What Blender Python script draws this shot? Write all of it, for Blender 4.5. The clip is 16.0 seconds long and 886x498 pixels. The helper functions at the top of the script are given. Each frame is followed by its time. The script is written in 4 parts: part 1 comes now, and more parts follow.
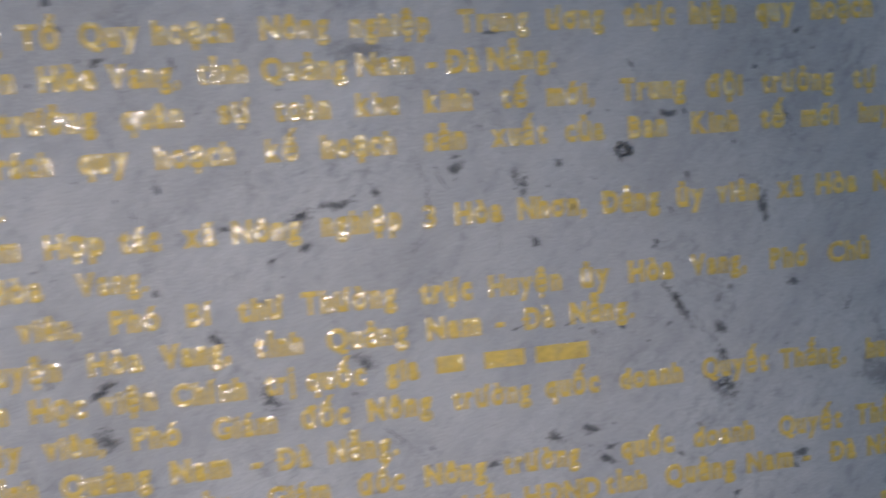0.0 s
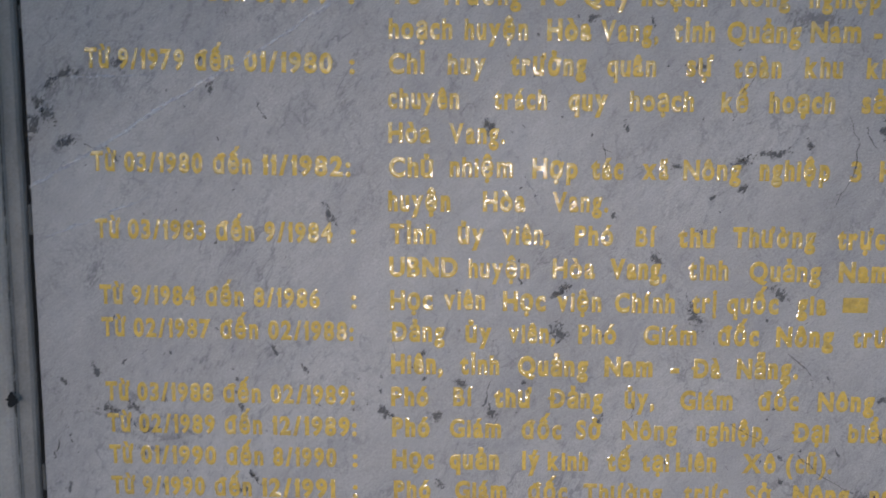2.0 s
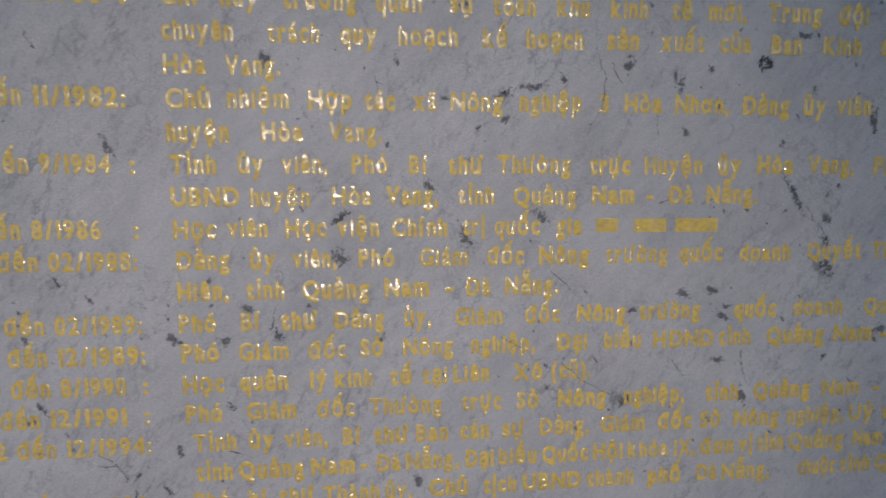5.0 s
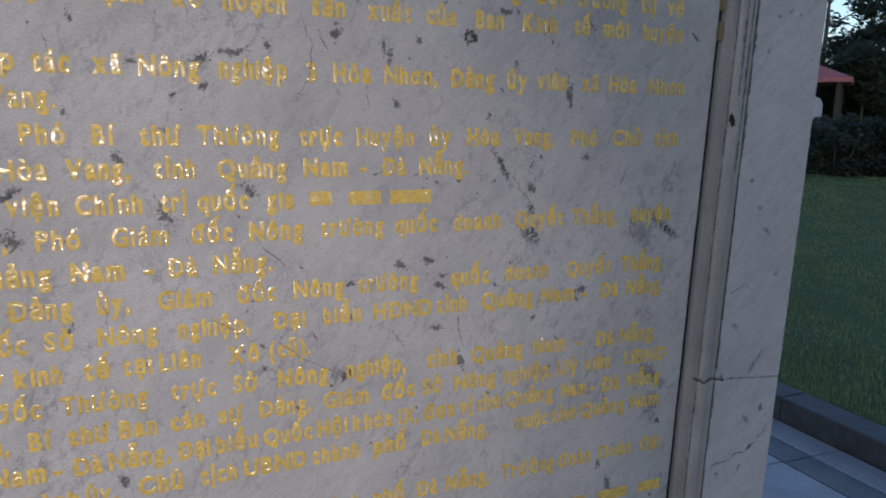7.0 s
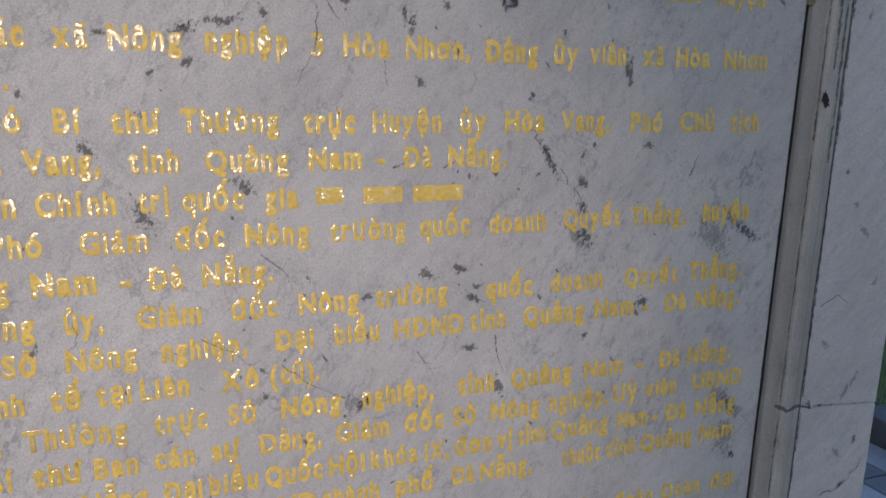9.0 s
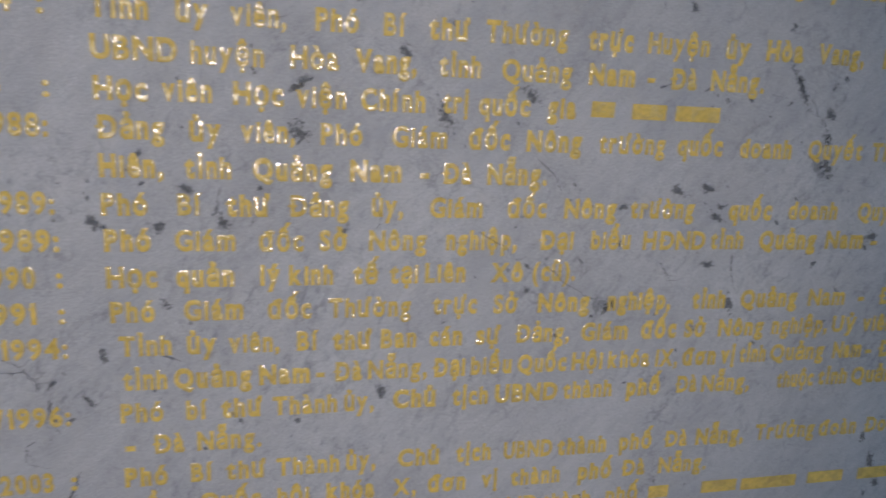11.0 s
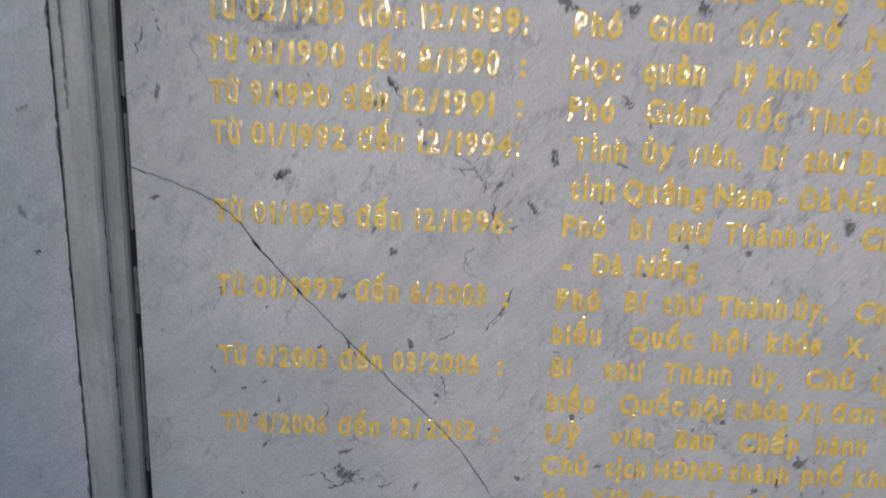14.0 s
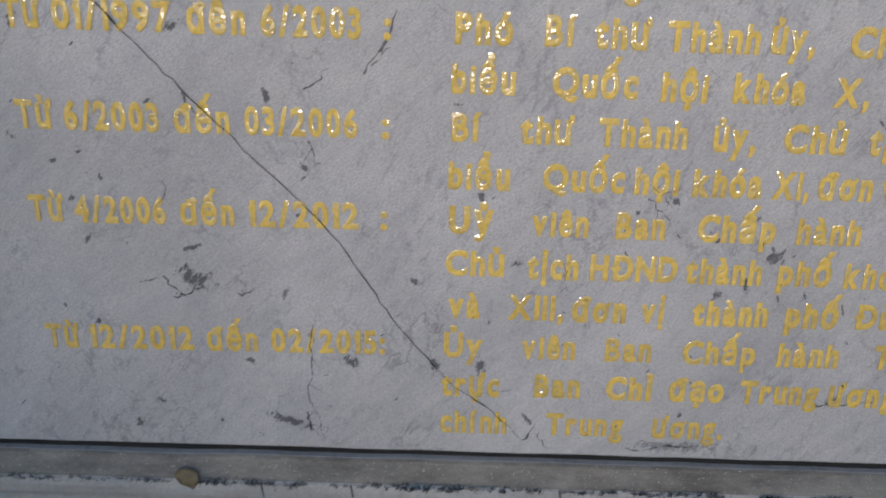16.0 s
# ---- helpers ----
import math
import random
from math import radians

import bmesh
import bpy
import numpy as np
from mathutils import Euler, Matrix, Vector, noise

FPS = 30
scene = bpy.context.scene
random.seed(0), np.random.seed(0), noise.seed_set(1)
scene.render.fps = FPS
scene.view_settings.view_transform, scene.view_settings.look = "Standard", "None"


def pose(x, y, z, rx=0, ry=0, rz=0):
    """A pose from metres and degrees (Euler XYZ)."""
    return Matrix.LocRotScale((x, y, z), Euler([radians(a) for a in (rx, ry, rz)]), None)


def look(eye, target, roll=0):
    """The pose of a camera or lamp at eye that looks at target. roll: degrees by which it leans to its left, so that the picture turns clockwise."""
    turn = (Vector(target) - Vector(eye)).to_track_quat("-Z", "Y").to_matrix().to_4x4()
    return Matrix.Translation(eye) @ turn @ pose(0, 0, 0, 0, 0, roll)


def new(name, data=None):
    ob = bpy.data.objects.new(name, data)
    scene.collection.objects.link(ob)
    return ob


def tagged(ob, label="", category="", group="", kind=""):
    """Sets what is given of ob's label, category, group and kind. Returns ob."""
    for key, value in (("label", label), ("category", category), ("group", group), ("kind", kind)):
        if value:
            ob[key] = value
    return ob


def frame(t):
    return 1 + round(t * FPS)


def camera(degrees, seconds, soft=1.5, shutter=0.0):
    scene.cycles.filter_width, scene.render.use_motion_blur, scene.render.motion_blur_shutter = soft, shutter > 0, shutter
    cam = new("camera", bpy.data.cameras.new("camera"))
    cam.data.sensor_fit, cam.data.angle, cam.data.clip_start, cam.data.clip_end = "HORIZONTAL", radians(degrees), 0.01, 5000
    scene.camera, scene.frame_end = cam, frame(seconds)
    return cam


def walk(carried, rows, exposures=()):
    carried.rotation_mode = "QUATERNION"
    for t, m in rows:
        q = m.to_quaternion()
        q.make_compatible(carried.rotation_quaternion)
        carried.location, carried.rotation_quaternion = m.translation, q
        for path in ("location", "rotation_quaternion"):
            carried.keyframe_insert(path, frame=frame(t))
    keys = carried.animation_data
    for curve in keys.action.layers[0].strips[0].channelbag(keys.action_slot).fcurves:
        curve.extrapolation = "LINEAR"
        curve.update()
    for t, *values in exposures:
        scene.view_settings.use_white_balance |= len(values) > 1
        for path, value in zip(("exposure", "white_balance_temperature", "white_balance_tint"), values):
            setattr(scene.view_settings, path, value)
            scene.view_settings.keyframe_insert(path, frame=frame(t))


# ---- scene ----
cam = camera(61.7, 16.0, soft=1.5, shutter=0.5)
PATH = [
    (0, (0.018, -0.753, 1.47), (0.313, 1.217, 1.283), -4.6),
    (0.5, (-0.131, -0.801, 1.46), (0.045, 1.182, 1.271), -3.3),
    (1, (-0.233, -0.833, 1.456), (-0.138, 1.155, 1.262), -2.3),
    (1.5, (-0.295, -0.853, 1.448), (-0.285, 1.137, 1.248), -1.0),
    (2, (-0.328, -0.87, 1.434), (-0.388, 1.118, 1.219), 0.3),
    (2.5, (-0.336, -0.881, 1.415), (-0.412, 1.103, 1.177), 1.2),
    (3, (-0.316, -0.907, 1.399), (-0.38, 1.077, 1.153), 1.4),
    (3.5, (-0.278, -0.969, 1.395), (-0.329, 1.012, 1.124), 1.1),
    (4, (-0.252, -0.98, 1.364), (-0.254, 1.005, 1.119), 1.0),
    (4.2, (-0.235, -0.966, 1.37), (-0.187, 1.017, 1.116), 0.8),
    (6.3, (-0.139, -0.917, 1.396), (0.389, 0.98, 1.042), 0.3),
    (6.5, (-0.123, -0.919, 1.395), (0.474, 0.955, 1.031), 0.6),
    (7, (-0.094, -0.92, 1.391), (0.677, 0.888, 1.021), 1.0),
    (7.5, (-0.084, -0.919, 1.388), (0.705, 0.878, 1.007), 0.6),
    (8, (-0.047, -0.829, 1.408), (0.695, 0.988, 1.022), -0.2),
    (8.2, (-0.014, -0.78, 1.402), (0.659, 1.065, 1.024), -0.6),
    (10.3, (-0.087, -0.787, 1.33), (0.543, 1.059, 0.888), 1.6),
    (10.5, (-0.143, -0.794, 1.321), (0.422, 1.07, 0.864), 2.5),
    (11, (-0.24, -0.81, 1.312), (0.199, 1.084, 0.845), 3.0),
    (11.5, (-0.308, -0.832, 1.315), (0.03, 1.076, 0.82), 4.0),
    (12, (-0.343, -0.86, 1.299), (-0.088, 1.061, 0.805), 4.2),
    (12.5, (-0.379, -0.875, 1.284), (-0.196, 1.05, 0.772), 4.1),
    (13, (-0.404, -0.884, 1.273), (-0.272, 1.041, 0.747), 3.9),
    (13.5, (-0.485, -0.829, 1.189), (-0.446, 1.101, 0.667), 3.1),
    (14, (-0.527, -0.735, 1.1), (-0.531, 1.192, 0.561), 2.9),
    (14.5, (-0.514, -0.694, 1.035), (-0.54, 1.221, 0.458), 2.8),
    (15, (-0.464, -0.67, 0.945), (-0.489, 1.233, 0.33), 2.8),
    (15.5, (-0.436, -0.633, 0.855), (-0.437, 1.262, 0.214), 2.9),
    (16, (-0.413, -0.608, 0.867), (-0.4, 1.288, 0.23), 2.6),
]
EXPOSURE = [(0, 1.31, 6500, 21), (1.0, 1.05, 6500, 21), (2.5, 1.18, 6500, 20), (4.2, 1.08, 6520, 20), (6.5, 1.30, 6850, 23),
            (7.5, 1.34, 7000, 23), (8.2, 1.61, 7300, 25), (10.5, 1.27, 6550, 20), (11.5, 1.05, 6430, 20), (13.0, 1.1, 6500, 19),
            (14.2, 1.62, 6850, 18), (15.2, 1.63, 6850, 18), (16, 1.53, 6850, 19)]
walk(cam, [(t, look(eye, target, roll)) for t, eye, target, roll in PATH], EXPOSURE)

# ---- light: dusk sky, and the hand torch that lights the stone from behind the viewer ----
world = bpy.data.worlds.new("dusk")
scene.world = world
world.use_nodes = True
wn, wl = world.node_tree.nodes, world.node_tree.links
sky = wn.new("ShaderNodeTexSky")
sky.sky_type, sky.sun_disc = "NISHITA", False
sky.sun_elevation, sky.sun_rotation = radians(9), radians(215)
sky.air_density, sky.dust_density, sky.ozone_density = 1.0, 0.2, 3.0
wl.new(sky.outputs["Color"], wn["Background"].inputs["Color"])
wn["Background"].inputs["Strength"].default_value = 0.085

sun = new("sun", bpy.data.lights.new("sun", "SUN"))
sun.data.energy, sun.data.angle, sun.data.color = 0.02, radians(20), (1.0, 0.9, 0.8)
sun.matrix_world = look((-5, -7, 2.2), (0, 0, 0.9))

torch = new("torch", bpy.data.lights.new("torch", "SPOT"))
torch.data.energy, torch.data.color = 60, (1.0, 0.955, 0.88)
torch.data.spot_size, torch.data.spot_blend, torch.data.shadow_soft_size = radians(35.5), 1.0, 0.03
torch.matrix_world = look((-0.25, -3.0, 1.33), (-0.22, 0, 1.07))


# ---- materials ----
def node(mat, kind, **values):
    n = mat.node_tree.nodes.new(kind)
    for key, value in values.items():
        n.inputs[key.replace("_", " ")].default_value = value
    return n


def material(name, rough=0.5, metal=0.0):
    mat = bpy.data.materials.new(name)
    mat.use_nodes = True
    shader = mat.node_tree.nodes["Principled BSDF"]
    shader.inputs["Roughness"].default_value, shader.inputs["Metallic"].default_value = rough, metal
    return mat, shader, mat.node_tree.links.new


def noise_of(mat, scale, detail=4.0, rough=0.55, stretch=(1, 1, 1), turn=(0, 0, 0), shift=(0, 0, 0)):
    place = node(mat, "ShaderNodeMapping", Scale=[1 / s for s in stretch], Rotation=[radians(a) for a in turn], Location=shift)
    place.vector_type = "TEXTURE"
    coord = node(mat, "ShaderNodeNewGeometry")
    mat.node_tree.links.new(coord.outputs["Position"], place.inputs["Vector"])
    tex = node(mat, "ShaderNodeTexNoise", Scale=scale, Detail=detail, Roughness=rough)
    mat.node_tree.links.new(place.outputs["Vector"], tex.inputs["Vector"])
    return tex.outputs["Fac"]


def ramp(mat, fac, *stops):
    n = mat.node_tree.nodes.new("ShaderNodeValToRGB")
    els = n.color_ramp.elements
    while len(els) < len(stops):
        els.new(0.5)
    for el, (at, value) in zip(els, stops):
        el.position = at
        el.color = (*value, 1) if isinstance(value, tuple) else (value, value, value, 1)
    mat.node_tree.links.new(fac, n.inputs["Fac"])
    return n.outputs["Color"]


def mix(mat, fac, a, b, blend="MIX"):
    n = mat.node_tree.nodes.new("ShaderNodeMix")
    n.data_type, n.blend_type = "RGBA", blend
    for key, value in (("Factor", fac), ("A", a), ("B", b)):
        sock = [s for s in n.inputs if s.name == key and s.type == ("VALUE" if key == "Factor" else "RGBA")][0]
        if isinstance(value, bpy.types.NodeSocket):
            mat.node_tree.links.new(value, sock)
        else:
            sock.default_value = value if key == "Factor" else (*value, 1)
    return [s for s in n.outputs if s.type == "RGBA"][0]


def times(mat, a, b):
    n = mat.node_tree.nodes.new("ShaderNodeMath")
    n.operation = "MULTIPLY"
    for sock, value in zip(n.inputs, (a, b)):
        if isinstance(value, bpy.types.NodeSocket):
            mat.node_tree.links.new(value, sock)
        else:
            sock.default_value = value
    return n.outputs[0]


def bump(mat, shader, height, strength, distance):
    n = node(mat, "ShaderNodeBump", Strength=strength, Distance=distance)
    mat.node_tree.links.new(height, n.inputs["Height"])
    mat.node_tree.links.new(n.outputs["Normal"], shader.inputs["Normal"])
    return n


def crackle(mat, scale, stretch, turn):
    """A net of broken hairlines, wrung out of shape."""
    place = node(mat, "ShaderNodeMapping", Scale=[1 / s for s in stretch], Rotation=(0, radians(turn), 0))
    place.vector_type = "TEXTURE"
    coord = node(mat, "ShaderNodeNewGeometry")
    bend = node(mat, "ShaderNodeTexNoise", Scale=scale * 0.8, Detail=5.0, Roughness=0.7)
    mat.node_tree.links.new(coord.outputs["Position"], bend.inputs["Vector"])
    shift = node(mat, "ShaderNodeVectorMath")
    shift.operation = "MULTIPLY_ADD"
    mat.node_tree.links.new(bend.outputs["Color"], shift.inputs[0])
    shift.inputs[1].default_value = [1.6 / scale] * 3
    mat.node_tree.links.new(coord.outputs["Position"], shift.inputs[2])
    mat.node_tree.links.new(shift.outputs[0], place.inputs["Vector"])
    cell = node(mat, "ShaderNodeTexVoronoi", Scale=scale)
    cell.feature = "DISTANCE_TO_EDGE"
    mat.node_tree.links.new(place.outputs["Vector"], cell.inputs["Vector"])
    return ramp(mat, cell.outputs["Distance"], (0.0, 1.0), (0.025, 0.75), (0.06, 0.0))


def marble(name, light, dark, spots=1.0, rough=0.55):
    """Honed grey marble: clouds, brushed diagonal grain, dark pits in drifts, hair veins."""
    mat, shader, link = material(name, rough)
    shader.inputs["Specular IOR Level"].default_value = 0.3
    clouds = ramp(mat, noise_of(mat, 5, 8, 0.62, (1, 1, 0.7), (0, 35, 0)), (0.30, dark), (0.64, light))
    grain = ramp(mat, noise_of(mat, 60, 6, 0.75, (0.35, 1, 1.5), (0, -40, 0)), (0.28, 0.86), (0.70, 1.08))
    col = mix(mat, 1.0, clouds, grain, "MULTIPLY")
    fine = ramp(mat, noise_of(mat, 560, 4, 0.8, (0.6, 1, 1.3), (0, -40, 0)), (0.30, 0.66), (0.70, 1.26))
    col = mix(mat, 1.0, col, fine, "MULTIPLY")
    dust = ramp(mat, noise_of(mat, 1100, 3, 0.8), (0.30, 0.80), (0.70, 1.16))
    col = mix(mat, 1.0, col, dust, "MULTIPLY")
    drift = ramp(mat, noise_of(mat, 4.0, 5, 0.6, (1, 1, 0.6), (0, 25, 0), (3, 0, 7)), (0.42, 0.0), (0.60, 1.0))
    flecks = ramp(mat, noise_of(mat, 55, 6, 0.75, (1.7, 1, 0.75), (0, 25, 0), (1, 4, 2)), (0.53, 0.0), (0.64, 1.0))
    col = mix(mat, times(mat, times(mat, drift, flecks), 0.62 * spots), col, (0.12, 0.12, 0.13))
    blots = ramp(mat, noise_of(mat, 19, 7, 0.8, (1.7, 1, 0.8), (0, 20, 0), (5, 1, 9)), (0.59, 0.0), (0.68, 1.0))
    col = mix(mat, times(mat, blots, 0.5 * spots), col, (0.14, 0.14, 0.155))
    bruise = ramp(mat, noise_of(mat, 11, 7, 0.7, (1.3, 1, 0.8), (0, 25, 0), (8, 3, 4)), (0.50, 0.0), (0.66, 1.0))
    col = mix(mat, times(mat, bruise, 0.38 * spots), col, (0.24, 0.24, 0.26))
    for k, (size, turn, gain) in enumerate(((5, 25, 0.7), (9, -30, 0.5), (14, 40, 0.5))):
        wave = noise_of(mat, size, 6, 0.65, (1.2, 1, 0.5), (0, turn, 0), (9 + k, 9, 1 + k))
        veins = ramp(mat, wave, (0.490, 0.0), (0.498, 1.0), (0.502, 1.0), (0.510, 0.0))
        part_of = ramp(mat, noise_of(mat, 8, 4, 0.6, (1, 1, 1), (0, 0, 0), (2 + k, 8, 3)), (0.53, 0.0), (0.66, 1.0))
        col = mix(mat, times(mat, times(mat, veins, part_of), gain * spots), col, (0.12, 0.12, 0.13))
    for k, (size, low, gain) in enumerate(((24, 0.54, 0.5), (48, 0.54, 0.5))):
        flakes = crackle(mat, size, (1.5, 1, 0.8), 20 - 35 * k)
        where = ramp(mat, noise_of(mat, 9 + 5 * k, 6, 0.7, (1.3, 1, 0.8), (0, 25, 0), (6, 2 + k, 6)), (low, 0.0), (low + 0.08, 1.0))
        col = mix(mat, times(mat, times(mat, flakes, where), gain * spots), col, (0.10, 0.10, 0.11))
    link(col, shader.inputs["Base Color"])
    link(ramp(mat, noise_of(mat, 60, 4, 0.6), (0.3, rough - 0.1), (0.7, rough + 0.12)), shader.inputs["Roughness"])
    bump(mat, shader, noise_of(mat, 210, 5, 0.75, (0.5, 1, 1.4), (0, -40, 0)), 0.32, 0.0014)
    return mat


PANEL_STONE = marble("panel marble", (0.495, 0.475, 0.46), (0.385, 0.370, 0.360), 0.75)
BORDER_STONE = marble("border marble", (0.50, 0.485, 0.48), (0.415, 0.405, 0.40), 0.3)


# soil scales the stone's whole base colour; lower is darker
def moulding_stone(name, soil):
    mat, shader, link = material(name, 0.55)
    col = ramp(mat, noise_of(mat, 7, 6, 0.65, (1.2, 1, 0.8)), (0.32, (0.40 * soil, 0.375 * soil, 0.345 * soil)), (0.66, (0.56 * soil, 0.53 * soil, 0.49 * soil)))
    col = mix(mat, 1.0, col, ramp(mat, noise_of(mat, 300, 4, 0.7), (0.3, 0.8), (0.7, 1.06)), "MULTIPLY")
    dirt = ramp(mat, noise_of(mat, 42, 6, 0.75, (1.5, 1, 0.5)), (0.56, 0.0), (0.76, 1.0))
    col = mix(mat, times(mat, dirt, 0.6), col, (0.12, 0.115, 0.10))
    runs = ramp(mat, noise_of(mat, 26, 5, 0.7, (1.6, 1, 0.06)), (0.52, 0.0), (0.72, 1.0))
    col = mix(mat, times(mat, runs, 0.45), col, (0.15, 0.14, 0.125))
    link(col, shader.inputs["Base Color"])
    bump(mat, shader, noise_of(mat, 240, 5, 0.75), 0.5, 0.0015)
    return mat


def speckled_stone():
    mat, shader, link = material("dark speckled moulding marble", 0.7)
    col = ramp(mat, noise_of(mat, 30, 7, 0.75, (0.5, 1, 1.2)), (0.35, (0.12, 0.105, 0.085)), (0.68, (0.30, 0.27, 0.225)))
    chips = ramp(mat, noise_of(mat, 420, 3, 0.6), (0.63, 0.0), (0.68, 1.0))
    col = mix(mat, times(mat, chips, 0.7), col, (0.50, 0.46, 0.38))
    link(col, shader.inputs["Base Color"])
    bump(mat, shader, noise_of(mat, 260, 5, 0.75), 0.6, 0.0015)
    return mat


def gold_paint():
    """Old gold paint in rough-cut letters, glossy over small smooth lumps that each flash back a lamp as a dot."""
    mat, shader, link = material("gold paint", 0.5)
    col = ramp(mat, noise_of(mat, 160, 5, 0.7), (0.28, (0.53, 0.345, 0.075)), (0.60, (0.74, 0.50, 0.115)))
    wide = ramp(mat, noise_of(mat, 16, 4, 0.6), (0.30, 0.82), (0.65, 1.08))
    col = mix(mat, 1.0, col, wide, "MULTIPLY")
    bare = ramp(mat, noise_of(mat, 300, 4, 0.75, (1, 1, 1), (0, 0, 0), (4, 4, 4)), (0.60, 0.0), (0.68, 1.0))
    col = mix(mat, times(mat, bare, 0.5), col, (0.34, 0.31, 0.25))
    specks = ramp(mat, noise_of(mat, 620, 2, 0.6, (1, 1, 1), (0, 0, 0), (1, 9, 3)), (0.66, 0.0), (0.70, 1.0))
    worn = ramp(mat, noise_of(mat, 22, 3, 0.6, (1, 1, 1), (0, 0, 0), (5, 2, 8)), (0.48, 0.0), (0.60, 1.0))
    col = mix(mat, times(mat, times(mat, specks, worn), 0.8), col, (0.10, 0.08, 0.05))
    link(col, shader.inputs["Base Color"])
    shader.inputs["Specular IOR Level"].default_value = 0.2
    shader.inputs["Coat IOR"].default_value = 2.2
    link(ramp(mat, noise_of(mat, 75, 2, 0.5, (1, 1, 1), (0, 0, 0), (2, 6, 5)), (0.47, 0.02), (0.57, 1.0)), shader.inputs["Coat Weight"])
    shader.inputs["Coat Roughness"].default_value = 0.13
    lumps = node(mat, "ShaderNodeBump", Strength=1.0, Distance=0.00072)
    link(noise_of(mat, 420, 0, 0.4, (1, 1, 1), (0, 0, 0), (7, 1, 3)), lumps.inputs["Height"])
    link(lumps.outputs["Normal"], shader.inputs["Coat Normal"])
    bump(mat, shader, noise_of(mat, 400, 4, 0.7), 0.4, 0.0008)
    return mat


def stain(name, colour, strength):
    """A dirt-filled pit: broken up inside, ragged and soft towards its rim."""
    mat, shader, link = material(name, 0.75)
    link(ramp(mat, noise_of(mat, 220, 4, 0.7), (0.3, tuple(c * 0.6 for c in colour)), (0.7, tuple(c * 1.5 for c in colour))), shader.inputs["Base Color"])
    rim = node(mat, "ShaderNodeAttribute")
    rim.attribute_name = "fill"
    n = mat.node_tree.nodes.new("ShaderNodeMath")
    n.operation = "ADD"
    link(times(mat, rim.outputs["Fac"], 0.42), n.inputs[0])
    link(times(mat, ramp(mat, noise_of(mat, 150, 6, 0.8, (1.3, 1, 0.8), (0, 25, 0)), (0.34, 0.0), (0.66, 1.0)), 0.58), n.inputs[1])
    link(times(mat, ramp(mat, n.outputs[0], (0.47, 0.0), (0.56, 1.0)), strength), shader.inputs["Alpha"])
    return mat


def plain(name, a, b, scale, rough=0.7, bumps=0.3, metal=0.0, depth=0.004):
    mat, shader, link = material(name, rough, metal)
    col = ramp(mat, noise_of(mat, scale, 6, 0.65), (0.3, a), (0.7, b))
    col = mix(mat, 1.0, col, ramp(mat, noise_of(mat, scale * 14, 4, 0.7), (0.3, 0.75), (0.7, 1.12)), "MULTIPLY")
    link(col, shader.inputs["Base Color"])
    if bumps:
        bump(mat, shader, noise_of(mat, scale * 10, 5, 0.7), bumps, depth)
    return mat


MOULD_STONE, SOILED_STONE = moulding_stone("moulding marble", 0.74), moulding_stone("soiled moulding marble", 0.80)
BAND_STONE = moulding_stone("darker brown-grey inner band of the moulding", 0.61)
LEDGE_STONE, GOLD = speckled_stone(), gold_paint()
DIRT = stain("dirt in the pits", (0.085, 0.084, 0.085), 0.60)
SMUDGE = stain("grey smudge", (0.14, 0.14, 0.148), 0.36)
BRUISE = stain("faint grey bruise", (0.12, 0.12, 0.13), 0.24)
SOOT = stain("black grime in the creases", (0.03, 0.03, 0.03), 0.60)
CALCITE = stain("white calcite vein", (0.62, 0.62, 0.64), 0.55)
BLACK = plain("black gap", (0.010, 0.010, 0.010), (0.018, 0.018, 0.017), 30, 0.9, 0)
DARK_JOINT = plain("dirty joint", (0.05, 0.046, 0.04), (0.12, 0.11, 0.10), 60, 0.85, 0.4)
SEALANT = plain("grey sealant", (0.10, 0.10, 0.095), (0.17, 0.168, 0.16), 60, 0.75, 0.4)
RESIDUE = plain("brown dried glue", (0.16, 0.12, 0.06), (0.26, 0.20, 0.11), 90, 0.6, 0.5)
SLAB_LIGHT = plain("pale paving stone", (0.34, 0.34, 0.36), (0.46, 0.46, 0.48), 6, 0.35, 0.2)
SLAB_DARK = plain("grey paving stone", (0.13, 0.13, 0.14), (0.20, 0.20, 0.21), 6, 0.4, 0.2)
JOINT = plain("paving joint", (0.05, 0.05, 0.05), (0.09, 0.09, 0.085), 20, 0.9, 0.3)
KERB_STONE = plain("black kerb granite", (0.030, 0.030, 0.034), (0.075, 0.075, 0.08), 14, 0.45, 0.3)
SOIL = plain("lawn soil", (0.065, 0.11, 0.036), (0.11, 0.175, 0.06), 5, 0.9, 0.8, 0.0, 0.02)
GRASS = plain("grass", (0.17, 0.235, 0.085), (0.27, 0.35, 0.13), 1.3, 0.7, 0)
LEAF = plain("hedge leaf", (0.012, 0.022, 0.012), (0.03, 0.048, 0.022), 1.1, 0.6, 0)
CROWN = plain("tree leaf", (0.014, 0.030, 0.012), (0.04, 0.065, 0.022), 0.4, 0.6, 0)
BARK = plain("bark", (0.10, 0.095, 0.085), (0.24, 0.23, 0.21), 4, 0.85, 0.6)
RED = plain("red roofing", (0.46, 0.15, 0.16), (0.57, 0.20, 0.21), 3, 0.6, 0.2)
DARK_WOOD = plain("dark timber", (0.03, 0.025, 0.02), (0.07, 0.055, 0.045), 5, 0.7, 0.3)
PALE = plain("pale render", (0.42, 0.44, 0.48), (0.58, 0.60, 0.64), 3, 0.7, 0.2)
BLUE = plain("blue plastic", (0.03, 0.14, 0.55), (0.05, 0.20, 0.70), 2, 0.4, 0)


